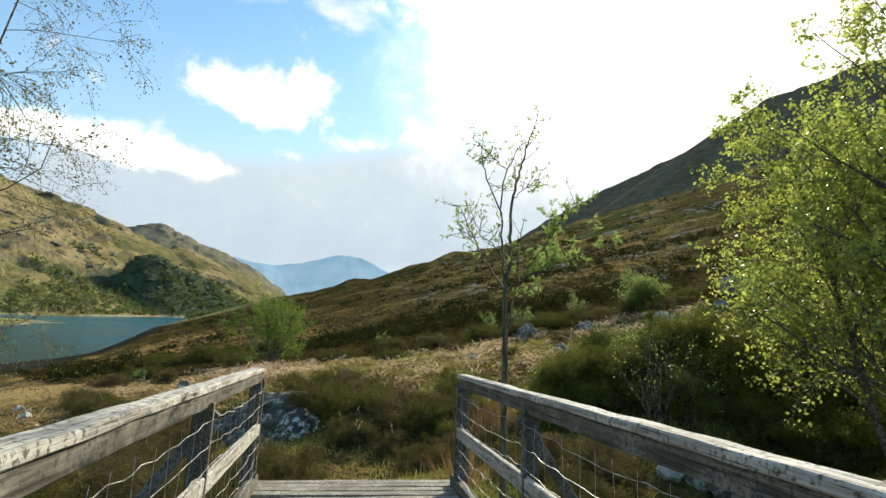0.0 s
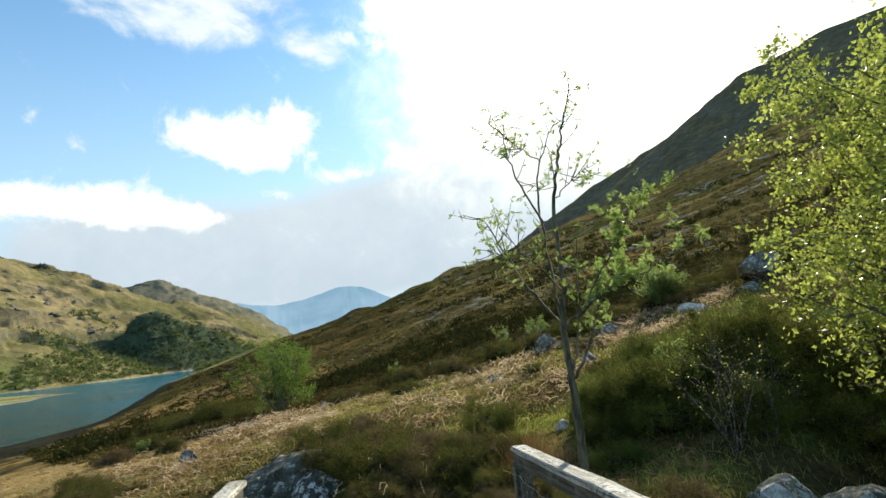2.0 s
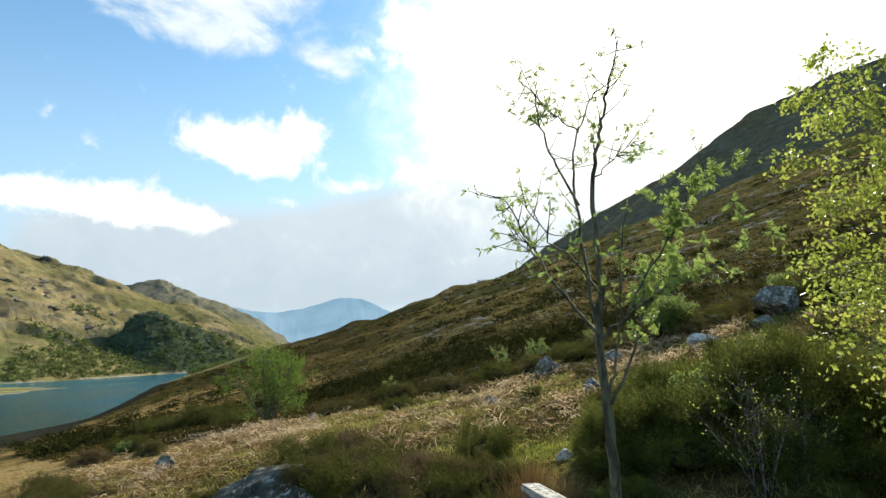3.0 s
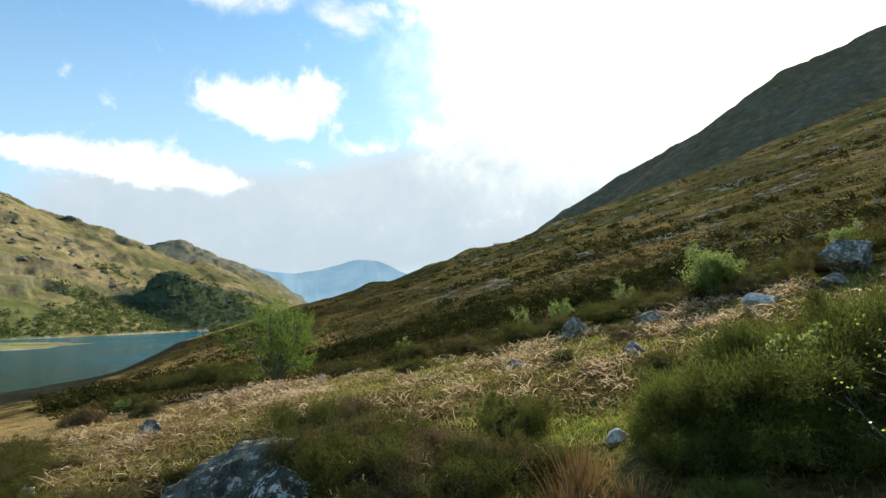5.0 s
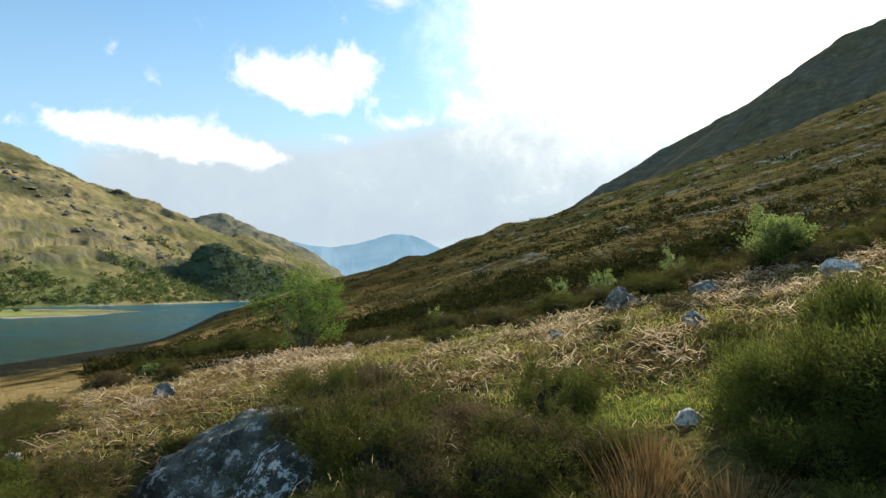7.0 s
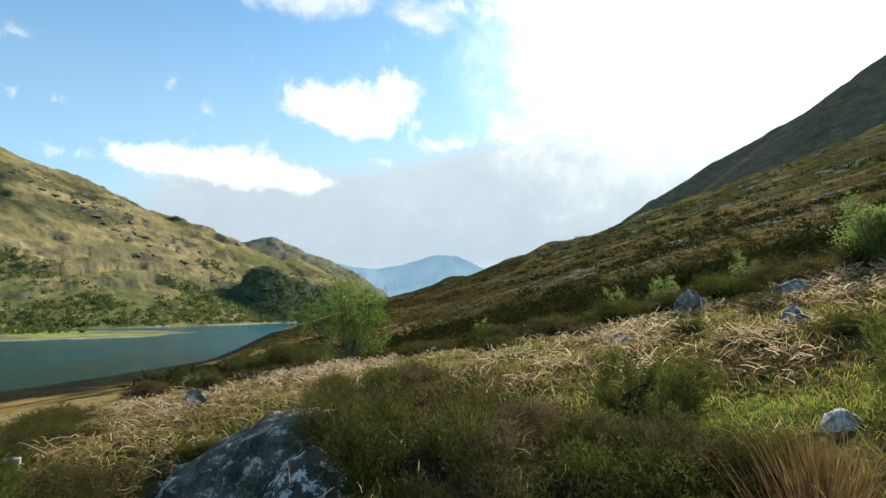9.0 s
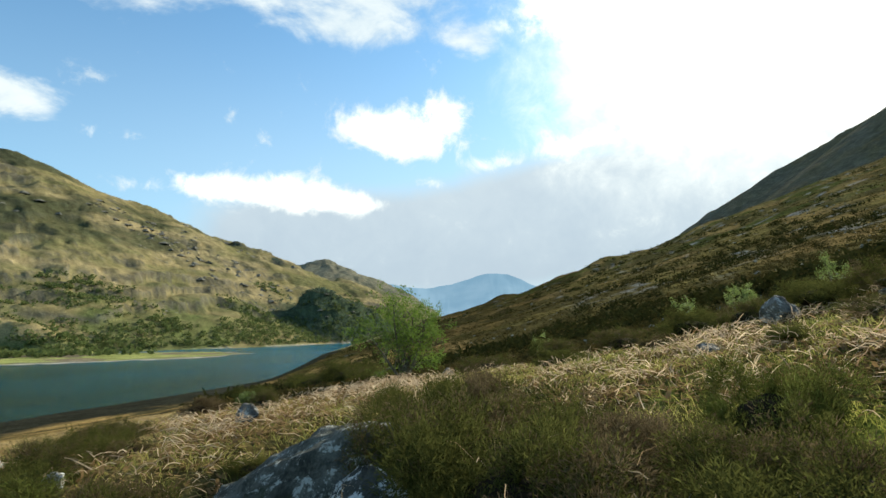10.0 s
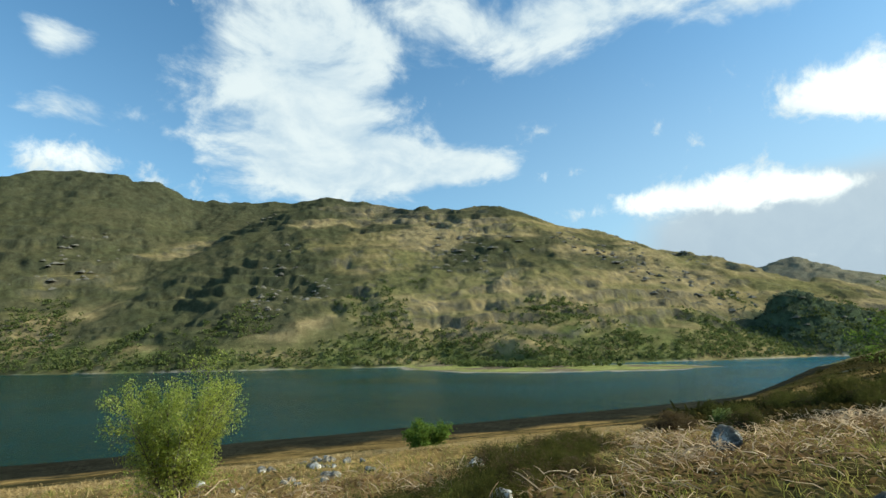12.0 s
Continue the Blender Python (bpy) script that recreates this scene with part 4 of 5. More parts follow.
# the young rowan at the end of the bridge: few stems, tufts of feathered leaves
def build_rowan():
    rng = np.random.default_rng(9)
    fork = np.array([0.55, 4.95, 1.50])
    low = at_ground(0.62, 5.05) - 0.1
    root = thing("rowan_tree", pose(0.62, 5.05, low + 0.1), "young rowan with sparse feathery leaves at the bridge end", "tree")
    org = np.array([0.62, 5.05, low + 0.1])

    def stem(uv, depth, r0, r1):
        u = np.array(uv, float)
        n = len(u)
        pts = np.stack([fork[0] + u[:, 0], fork[1] + depth * np.linspace(0, 1, n) ** 1.2, fork[2] + u[:, 1]], 1)
        t, tt = np.linspace(0, 1, n), np.linspace(0, 1, n * 4)
        fine = np.stack([np.interp(tt, t, pts[:, k]) for k in range(3)], 1)
        fine[1:-1] = (fine[:-2] + fine[1:-1] * 2 + fine[2:]) / 4
        fine[1:] += rng.normal(0, 0.006, (len(fine) - 1, 3))
        return fine - org, np.linspace(r0, r1, len(tt))
    trunk = stem([(0.06, low - 1.5), (0.03, -0.76), (0.02, -0.37), (0.01, -0.13), (0.0, 0.05), (0.04, 0.29), (0.04, 0.63), (0.04, 0.90), (0.10, 1.21), (0.14, 1.38), (0.22, 1.62), (0.28, 1.85)], 0.06, 0.031, 0.003)
    stems = [stem([(0.0, 0.05), (-0.02, 0.29), (-0.04, 0.52), (-0.05, 0.79), (-0.06, 1.04), (-0.02, 1.23), (0.08, 1.47), (0.15, 1.56)], 0.12, 0.014, 0.003),
             stem([(0.0, 0.07), (-0.12, 0.22), (-0.27, 0.45), (-0.37, 0.67), (-0.46, 0.86), (-0.63, 0.92)], 0.10, 0.012, 0.002),
             stem([(-0.27, 0.45), (-0.35, 0.55), (-0.55, 0.63)], -0.12, 0.007, 0.002),
             stem([(-0.05, 0.79), (-0.19, 1.06), (-0.25, 1.22), (-0.28, 1.42), (-0.38, 1.49)], -0.15, 0.009, 0.003),
             stem([(-0.02, 1.23), (-0.17, 1.38), (-0.30, 1.48)], 0.05, 0.006, 0.002),
             stem([(0.03, 0.29), (-0.12, 0.48), (-0.25, 0.56), (-0.40, 0.77)], -0.2, 0.008, 0.002),
             stem([(0.01, 0.04), (0.16, 0.16), (0.32, 0.26), (0.46, 0.38), (0.63, 0.37), (0.80, 0.48), (1.10, 0.63)], 0.12, 0.012, 0.002),
             stem([(0.16, 0.16), (0.25, 0.34), (0.46, 0.64), (0.56, 0.89), (0.65, 0.91)], -0.15, 0.009, 0.003),
             stem([(0.04, -0.23), (0.08, -0.03), (0.11, 0.21), (0.09, 0.47), (0.13, 0.71)], -0.25, 0.011, 0.003),
             stem([(0.04, -0.30), (0.21, -0.01), (0.25, 0.11), (0.36, 0.27), (0.52, 0.42)], 0.2, 0.010, 0.003),
             stem([(0.05, 0.96), (0.16, 1.06), (0.29, 1.16)], -0.08, 0.006, 0.002)]
    twigs = []
    for pts, rad in stems + [(trunk[0][len(trunk[0]) // 2:], trunk[1][len(trunk[1]) // 2:])]:
        for k in range(14):
            i = rng.integers(len(pts) // 4, len(pts) - 1)
            d = unit(pts[i + 1] - pts[i] + rng.normal(0, 0.55, 3) * 0.12 + np.array([0, 0, 0.02]))
            d = unit(d + rng.normal(0, 0.45, 3))
            ln = 0.07 + 0.17 * rng.random()
            q = pts[i] + d[None] * np.linspace(0, ln, 4)[:, None] + np.array([0, 0, 1]) * (np.linspace(0, 1, 4) ** 2 * 0.04)[:, None]
            twigs.append((q, np.linspace(0.004, 0.0015, 4)))
    part_mesh("trunk", tube_mesh("trunk", [trunk], M_ROWAN_BARK, 9), None, root)
    part_mesh("branchwork", tube_mesh("branchwork", stems + twigs, M_ROWAN_BARK, 6), None, root)
    # feathered leaves: a midrib with pairs of leaflets
    ends = [t[0][-1] for t in twigs] + [t[0][2] for t in twigs] + [s[0][-1] for s in stems] * 2
    p, d, ln = [], [], []
    for e in ends:
        lush = 1.0 if e[0] + org[0] > fork[0] + 0.20 and e[2] + org[2] < fork[2] + 1.05 else 0.35
        for k in range(1 + int(rng.random() * 6.5 * lush)):
            rib = unit(rng.normal(0, 0.7, 3) + np.array([0, 0, 0.25]))
            out = unit(np.cross(rib, rng.normal(size=3)))
            size = (0.035 + 0.035 * rng.random()) * (0.6 + 0.6 * lush)
            for j in range(5):
                f = (j + 1) / 5
                for sgn in (-1, 1):
                    p.append(e + rib * size * f)
                    d.append(out * sgn + rib * 0.7)
                    ln.append(size * (0.50 - 0.20 * f))
    p, d, ln = np.array(p), np.array(d), np.array(ln)
    part_mesh("crown", blades_mesh("crown", p, d, ln, ln * 0.42, M_ROWAN_LEAF, rng, 0.1), None, root)


build_rowan()
# ---------------------------------------------------------------- heather bushes
def heather_parts(seed, mat_a, mat_b, sprays, coarse=1.0):
    """Meshes of one bush of radius 1: dark core that stands in for inner shade, two kinds of sprays."""
    rng = np.random.default_rng(seed)
    lumps = rng.normal(0, 1, (9, 3)) * np.array([0.42, 0.42, 0.14]) + np.array([0, 0, 0.36])
    rad = 0.30 + 0.22 * rng.random(9)
    # sprigs stand in tufts, with dark gaps between
    tufts = 520
    k = rng.integers(0, 9, tufts)
    way = unit(rng.normal(size=(tufts, 3)) + np.array([0, 0, 0.55]))
    foot = lumps[k] + way * (rad[k] * (0.52 + 0.34 * rng.random(tufts)))[:, None]
    a = rng.uniform(0, 6.283, tufts)
    ring = np.stack([np.cos(a), np.sin(a), 0.0 * a], 1) * (0.60 + 0.36 * rng.random(tufts))[:, None] + np.array([0, 0, 1.0]) * (0.26 * rng.random(tufts))[:, None]
    skirt = rng.random(tufts) < 0.32
    foot = np.where(skirt[:, None], ring, foot)
    way = unit(np.where(skirt[:, None], np.stack([np.cos(a) * 0.6, np.sin(a) * 0.6, np.ones(tufts)], 1), way) + np.array([0, 0, 0.45]))
    reach = 0.14 + 0.12 * rng.random(tufts)
    kind = rng.random(tufts) < 0.62
    out = []
    for mat, mine in ((mat_a, np.flatnonzero(kind)), (mat_b, np.flatnonzero(~kind))):
        n = int(sprays * len(mine) / tufts)
        i = mine[rng.integers(0, len(mine), n)]
        fan = rng.normal(0, 0.38, (n, 3))
        up = reach[i] * rng.random(n) ** 0.7
        p = foot[i] + (way[i] + fan) * up[:, None]
        p[:, 2] = np.maximum(p[:, 2], 0.0)
        dd = unit(way[i] + fan * 1.5 + rng.normal(0, 0.35, (n, 3)))
        out.append(blades_mesh("foliage", p, dd, 0.030 + 0.055 * rng.random(n), (0.0065 + 0.007 * rng.random(n)) * coarse, mat, rng, 0.10))
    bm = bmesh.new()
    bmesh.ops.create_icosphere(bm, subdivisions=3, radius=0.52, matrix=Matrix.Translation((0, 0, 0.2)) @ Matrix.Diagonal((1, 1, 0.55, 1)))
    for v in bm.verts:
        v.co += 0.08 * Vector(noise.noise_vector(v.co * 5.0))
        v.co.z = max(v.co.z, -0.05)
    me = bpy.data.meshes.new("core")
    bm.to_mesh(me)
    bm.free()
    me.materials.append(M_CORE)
    return me, out[0], out[1]


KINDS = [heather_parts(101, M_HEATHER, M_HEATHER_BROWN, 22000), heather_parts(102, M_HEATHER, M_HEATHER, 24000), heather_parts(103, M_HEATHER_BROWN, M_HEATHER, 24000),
         heather_parts(104, M_HEATHER, M_HEATHER_BROWN, 22000), heather_parts(105, M_HEATHER_BROWN, M_HEATHER_BROWN, 22000), heather_parts(106, M_HEATHER_BANK_TONE, M_HEATHER_BANK_TONE, 24000), heather_parts(107, M_HEATHER_BANK_TONE, M_HEATHER, 24000)]


def heather(kind, x, y, rx, ry, h, label, group="", turn=0.0, z=None):
    root = thing("heather_bush", pose(x, y, at_ground(x, y) - 0.04 if z is None else z, 0, 0, turn) @ Matrix.Diagonal((rx, ry, h, 1)), label, "bush", group)
    # the first mesh is the solid core, coloured dark as the bush's inner shade
    stems, a, b = KINDS[kind]
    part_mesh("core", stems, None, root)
    part_mesh("foliage", a, None, root)
    part_mesh("foliage", b, None, root)
    return root


heather(6, 0.55, 15.4, 0.74, 0.62, 0.95, "dense dark heather bush standing alone in bracken", turn=30)
heather(4, -2.75, 16.6, 0.75, 0.6, 0.85, "pale bare-twigged old heather bush beside bracken", turn=70)
heather(1, -1.7, 16.2, 0.5, 0.45, 0.5, "low green heather bush beside bracken")
G1, G2, G3 = "heather below the path", "heather bank beyond the burn", "heather on the slope"
rng = np.random.default_rng(77)
# mass below and ahead of the path
for x, y, r, h, k in [(-2.35, 14.6, 1.0, 0.9, 0), (-2.0, 13.3, 0.95, 0.95, 1), (-1.3, 12.9, 0.9, 0.8, 2), (-0.3, 12.6, 0.85, 0.7, 1), (0.4, 13.1, 0.7, 0.65, 0), (-1.2, 14.4, 0.8, 0.65, 4), (-2.6, 15.3, 0.9, 0.75, 2), (-0.2, 14.2, 0.7, 0.55, 2), (0.2, 11.5, 0.6, 0.5, 1), (-1.9, 12.0, 0.6, 0.5, 0)]:
    heather(k, x, y, r, r * (0.8 + 0.3 * rng.random()), h * 1.05, "tangled dark heather bush below the path", G1, rng.random() * 360)
for x, y, r, h, k in [(-0.9, 11.3, 0.55, 0.42, 2), (1.0, 12.9, 0.5, 0.5, 1), (-3.3, 16.9, 0.9, 0.85, 1), (-4.3, 18.0, 0.9, 0.7, 1), (-5.9, 12.0, 0.8, 0.5, 0), (-6.6, 11.2, 0.7, 0.45, 2), (-3.65, 14.85, 0.62, 0.95, 0), (-3.0, 14.5, 0.6, 0.85, 1), (-7.0, 13.6, 0.75, 0.7, 0), (-7.2, 12.6, 0.8, 0.7, 6), (-5.0, 10.8, 0.6, 0.4, 0)]:
    heather(k, x, y, r, r * (0.8 + 0.3 * rng.random()), h * 1.05, "tangled dark heather bush below the path", G1, rng.random() * 360)
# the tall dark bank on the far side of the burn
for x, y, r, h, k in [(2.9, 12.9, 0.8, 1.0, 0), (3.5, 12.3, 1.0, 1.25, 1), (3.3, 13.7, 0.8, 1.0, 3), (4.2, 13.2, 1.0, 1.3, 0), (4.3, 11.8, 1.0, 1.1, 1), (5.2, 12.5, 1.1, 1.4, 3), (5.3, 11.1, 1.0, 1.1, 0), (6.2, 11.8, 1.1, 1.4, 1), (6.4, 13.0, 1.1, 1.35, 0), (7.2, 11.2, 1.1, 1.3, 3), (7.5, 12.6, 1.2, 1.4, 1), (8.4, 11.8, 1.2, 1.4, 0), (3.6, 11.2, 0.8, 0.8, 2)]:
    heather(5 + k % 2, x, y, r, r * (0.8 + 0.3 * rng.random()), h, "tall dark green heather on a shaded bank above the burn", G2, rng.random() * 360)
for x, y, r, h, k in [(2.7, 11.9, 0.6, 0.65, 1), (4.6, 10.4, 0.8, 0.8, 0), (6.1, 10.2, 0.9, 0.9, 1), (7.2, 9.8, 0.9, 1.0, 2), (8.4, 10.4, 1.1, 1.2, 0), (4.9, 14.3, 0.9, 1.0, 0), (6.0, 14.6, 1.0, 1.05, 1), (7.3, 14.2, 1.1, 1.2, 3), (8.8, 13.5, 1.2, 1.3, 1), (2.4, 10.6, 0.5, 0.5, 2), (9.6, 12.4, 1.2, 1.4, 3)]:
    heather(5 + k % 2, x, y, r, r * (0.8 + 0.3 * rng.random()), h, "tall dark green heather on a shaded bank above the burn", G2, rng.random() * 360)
# left of the bridge and beside the burn
for x, y, r, h, k in [(-3.0, 6.6, 0.8, 0.6, 0), (-4.2, 7.6, 0.9, 0.7, 2), (-5.4, 6.7, 0.9, 0.6, 1), (-3.3, 8.6, 0.7, 0.5, 4), (-6.7, 8.2, 1.0, 0.7, 0), (-5.2, 9.4, 0.8, 0.55, 2), (-8.0, 10.4, 1.0, 0.6, 1), (-2.4, 4.9, 0.6, 0.6, 2),
                      (-3.3, 4.2, 0.7, 0.6, 0), (-4.5, 5.2, 0.8, 0.6, 4), (1.6, 6.5, 0.55, 0.5, 0), (2.2, 7.6, 0.7, 0.55, 2), (1.6, 8.6, 0.5, 0.4, 1), (1.1, 7.2, 0.4, 0.35, 2), (-2.0, 7.2, 0.45, 0.35, 2), (-2.35, 8.75, 0.55, 0.75, 0), (-2.9, 9.1, 0.6, 0.7, 2)]:
    heather(k, x, y, r, r, h, "brown and green heather bush beside the burn", "heather beside the burn", rng.random() * 360)
# dotted over the bracken shelf and the moor's edge
for x, y, r, h, k in [(-16.8, 30.3, 0.95, 0.85, 1), (-13.6, 26.3, 0.7, 0.7, 3), (-8.8, 14.3, 0.6, 0.5, 1), (-9.5, 15.2, 0.65, 0.55, 0), (-10.3, 16.0, 0.6, 0.55, 1), (-11.0, 16.9, 0.65, 0.55, 3), (-11.8, 17.8, 0.6, 0.5, 1), (-12.6, 18.8, 0.65, 0.55, 0), (-13.3, 20.1, 0.7, 0.5, 0), (-15.8, 25.6, 0.8, 0.6, 4), (-2.8, 28.6, 0.9, 0.7, 1), (-4.2, 39.0, 1.2, 1.1, 1), (-3.2, 37.0, 1.0, 0.9, 3), (-0.2, 33.5, 1.3, 0.8, 0)]:
    heather(k, x, y, r, r * (0.8 + 0.3 * rng.random()), h, "dark rounded heather bush among dead bracken", G3, rng.random() * 360)
for x, y, r, h, k in [(2.4, 32.5, 1.4, 1.1, 1), (4.2, 31.5, 1.2, 0.9, 3), (6.5, 31.0, 1.4, 1.0, 1), (8.4, 29.4, 1.4, 0.9, 0), (10.2, 29.0, 1.2, 1.0, 3), (12.2, 27.5, 1.4, 1.0, 1), (14.0, 25.6, 1.3, 1.0, 0), (11.0, 26.0, 1.0, 0.7, 2), (15.8, 24.0, 1.4, 1.1, 1), (5.8, 24.6, 0.8, 0.5, 0), (2.9, 22.4, 0.5, 0.35, 1), (-6.4, 33.0, 1.2, 0.7, 0), (-19.0, 44.0, 2.0, 1.7, 1)]:
    heather(k, x, y, r, r * (0.8 + 0.3 * rng.random()), h, "dark rounded heather bush among dead bracken", G3, rng.random() * 360)
for x, y, r, h, k in [(-21.5, 46.0, 2.0, 1.6, 3), (-24.0, 47.5, 1.9, 1.3, 1), (-17.0, 43.0, 1.4, 1.0, 0), (-15.2, 40.5, 1.4, 0.9, 1), (-26.5, 50.0, 1.8, 1.1, 0), (0.9, 29.3, 0.8, 0.5, 2), (4.5, 18.4, 0.6, 0.4, 1), (7.2, 17.4, 0.9, 0.7, 1), (8.3, 16.4, 1.0, 0.9, 0), (10.0, 17.0, 1.1, 1.0, 3)]:
    heather(k, x, y, r, r * (0.8 + 0.3 * rng.random()), h, "dark rounded heather bush among dead bracken", G3, rng.random() * 360)


# low mounds between the bracken and the path
for k in range(26):
    if k < 13:
        x, y = rng.uniform(-9.5, -4.6), rng.uniform(9.5, 17.0)
    else:
        x, y = rng.uniform(-3.5, 2.6), rng.uniform(7.8, 11.0)
        if math.hypot(x + 0.6 + (y - 7.8) * 0.5, 0) < 0.8:
            x += 1.6
    if math.hypot(x + 4.7, y - 13.8) < 2.3 or math.hypot(x + 2.8, y - 10.8) < 0.9:
        continue
    r = 0.28 + 0.3 * rng.random()
    heather(int(rng.integers(0, 5)), x, y, r, r, 0.22 + 0.26 * rng.random(), "low mound of heather among rough grass", "low heather mounds", rng.random() * 360)


# ---------------------------------------------------------------- ground cover
def stuff(name, me, label, category):
    return tagged(new(name, me), label, category, kind="stuff")


def scatter(rng, n, x0, x1, y0, y1, keep):
    x, y = rng.uniform(x0, x1, n), rng.uniform(y0, y1, n)
    m = keep(x, y) > rng.random(n)
    x, y = x[m], y[m]
    return np.stack([x, y, land(x, y)], 1)


def on_bridge(x, y):
    """1 under the deck."""
    dx, dy = x + 0.765, y - 5.22
    a = radians(10.7)
    u, v = dx * math.cos(a) + dy * math.sin(a), -dx * math.sin(a) + dy * math.cos(a)
    return (np.abs(u) < 1.15) & (v < 0.30)


def bracken_zone(x, y):
    """Where last year's bracken lies: a shelf that climbs to the hill, broken into patches."""
    edge = 13.2 + 3.2 * ramp(-x, 3, 6) + 2.5 * ramp(-x, 8, 11) + 1.2 * fbm(x, y, 6, 3, 81) + 3.0 * np.exp(-((x + 1.5) / 4.0) ** 2)
    back = 29 + 2.5 * fbm(x, y, 9, 3, 82) - 0.10 * np.maximum(x, 0) + 0.15 * np.maximum(-x, 0)
    m = np.clip(ramp(y - edge, 0, 2.0) + 0.45 * ramp(-x, 4, 6) * ramp(y, 8.5, 11), 0, 1) * (1 - ramp(y - back, 0, 4.0)) * ramp(x, -17, -10) * (1 - ramp(x, 11, 15))
    lush = np.exp(-((x - 1.9) / 1.5) ** 2 - ((y - 15.2) / 1.3) ** 2)
    return m * (0.07 + 0.93 * ramp(fbm(x, y, 2.2, 4, 83), -0.18, 0.28)) * (1 - 0.9 * lush)


def lush_zone(x, y):
    return np.clip(np.exp(-((x - 2.1) / 1.6) ** 2 - ((y - 15.4) / 1.2) ** 2) + 0.8 * np.exp(-((x - 0.1) / 0.9) ** 2 - ((y - 6.4) / 0.7) ** 2) + 0.35 * ramp(fbm(x, y, 4, 3, 84), 0.25, 0.5), 0, 1)


rng = np.random.default_rng(2024)


def lying(n, rise):
    a = rng.uniform(0, 2 * math.pi, n)
    # stalks lean downhill, away from the prevailing wind
    d = np.stack([np.cos(a) - 0.35, np.sin(a) - 0.15, np.abs(rng.normal(rise, 0.3, n))], 1)
    return unit(d)


def stalks_mesh(name, p, d, length, width, mat):
    """Dry stalks that arch over and hang at the tip, as curled ribbons."""
    n = len(p)
    sag = (0.15 + 0.75 * rng.random(n) ** 2)[:, None]
    kink = rng.normal(0, 0.09, (n, 4, 3)) * np.array([1, 1, 0.6])
    kink[:, 0] = 0
    t = np.array([0, 0.36, 0.72, 1.0])
    pts = p[:, None] + (d[:, None] * t[None, :, None] + kink * t[None, :, None]) * length[:, None, None]
    pts[:, :, 2] -= (t[None] ** 2.2) * sag * length[:, None]
    tan = unit(np.gradient(pts, axis=1))
    side = unit(np.cross(tan, rng.normal(size=(n, 1, 3)) + np.array([0, 0, 0.8]))) * (width[:, None] * np.array([1.0, 0.9, 0.75, 0.3])[None] * 0.5)[:, :, None]
    strip = np.stack([pts - side, pts + side], 2)
    b = (np.arange(n) * 8)[:, None]
    loops = np.concatenate([b + np.array([[i * 2, i * 2 + 1, i * 2 + 3, i * 2 + 2]]) for i in range(3)], 1).ravel()
    return raw_mesh(name, strip.reshape(-1, 3), loops, np.full(n * 3, 4), mat)


p = scatter(rng, 150000, -20, 16, 8, 36, lambda x, y: 0.7 * bracken_zone(x, y) ** 1.2 * (0.12 + 0.88 * ramp(fbm(x, y, 0.8, 3, 88), -0.1, 0.35)))
far_off = np.hypot(p[:, 0] + 2, p[:, 1] - 10)
w = (0.0055 + 0.0008 * far_off) * (0.7 + 0.9 * rng.random(len(p)))
stuff("bracken", stalks_mesh("bracken", p + np.array([0, 0, 0.02]) + rng.random((len(p), 1)) ** 2 * np.array([0, 0, 0.25]), lying(len(p), 0.75), 0.15 + 0.36 * rng.random(len(p)) ** 1.5, w, M_BRACKEN),
      "bleached straw-coloured stalks of dead bracken", "bracken")
p = scatter(rng, 130, -4.0, 1.2, 10.8, 16.0, lambda x, y: 0.7 + 0.0 * x)
stuff("bracken", stalks_mesh("bracken", p + np.array([0, 0, 0.15]) + rng.random((len(p), 1)) * np.array([0, 0, 0.55]), unit(lying(len(p), 1.3)), 0.15 + 0.28 * rng.random(len(p)), 0.004 + 0.005 * rng.random(len(p)), M_BRACKEN),
      "pale dead bracken stalks standing through heather", "bracken")
p = scatter(rng, 90000, -20, 16, 9, 36, lambda x, y: np.clip(bracken_zone(x, y) + 0.25 * ramp(fbm(x, y, 2.5, 3, 85), 0.0, 0.4), 0, 1))
stuff("bracken_litter", blades_mesh("bracken_litter", p + np.array([0, 0, 0.03]), lying(len(p), 0.18), 0.15 + 0.25 * rng.random(len(p)), 0.03 + 0.05 * rng.random(len(p)), M_LITTER, rng, 0.3, np.array([[0, 0, 1.0]])),
      "rust-brown broken fronds of dead bracken", "bracken")


def grass_zone(x, y):
    return np.where(on_bridge(x, y), 0, (0.30 + 0.5 * ramp(fbm(x, y, 1.6, 3, 86), -0.2, 0.4)) * (1 - 0.5 * bracken_zone(x, y)) * (1 - ramp(np.hypot(x, y - 8), 16, 30)) * (1 - 0.8 * ramp(-x, 6, 10)) * (1 - 0.7 * np.exp(-((x + 1.3) / 2.2) ** 2 - ((y - 13.2) / 2.0) ** 2)))


p = scatter(rng, 260000, -20, 14, 0.5, 34, grass_zone)
n = len(p)
d = unit(rng.normal(0, 0.45, (n, 3)) * np.array([1, 1, 0.2]) + np.array([-0.12, 0, 1.0]))
dist = np.hypot(p[:, 0], p[:, 1] - 8)
stuff("grass", blades_mesh("grass", p - np.array([0, 0, 0.02]), d, 0.12 + 0.22 * rng.random(n), 0.006 + 0.0005 * dist, M_GRASS, rng, 0.35), "tufted yellow-green moor grass", "grass")
p = scatter(rng, 120000, -8, 10, 4, 24, lambda x, y: np.where(on_bridge(x, y), 0, lush_zone(x, y) * 0.8))
n = len(p)
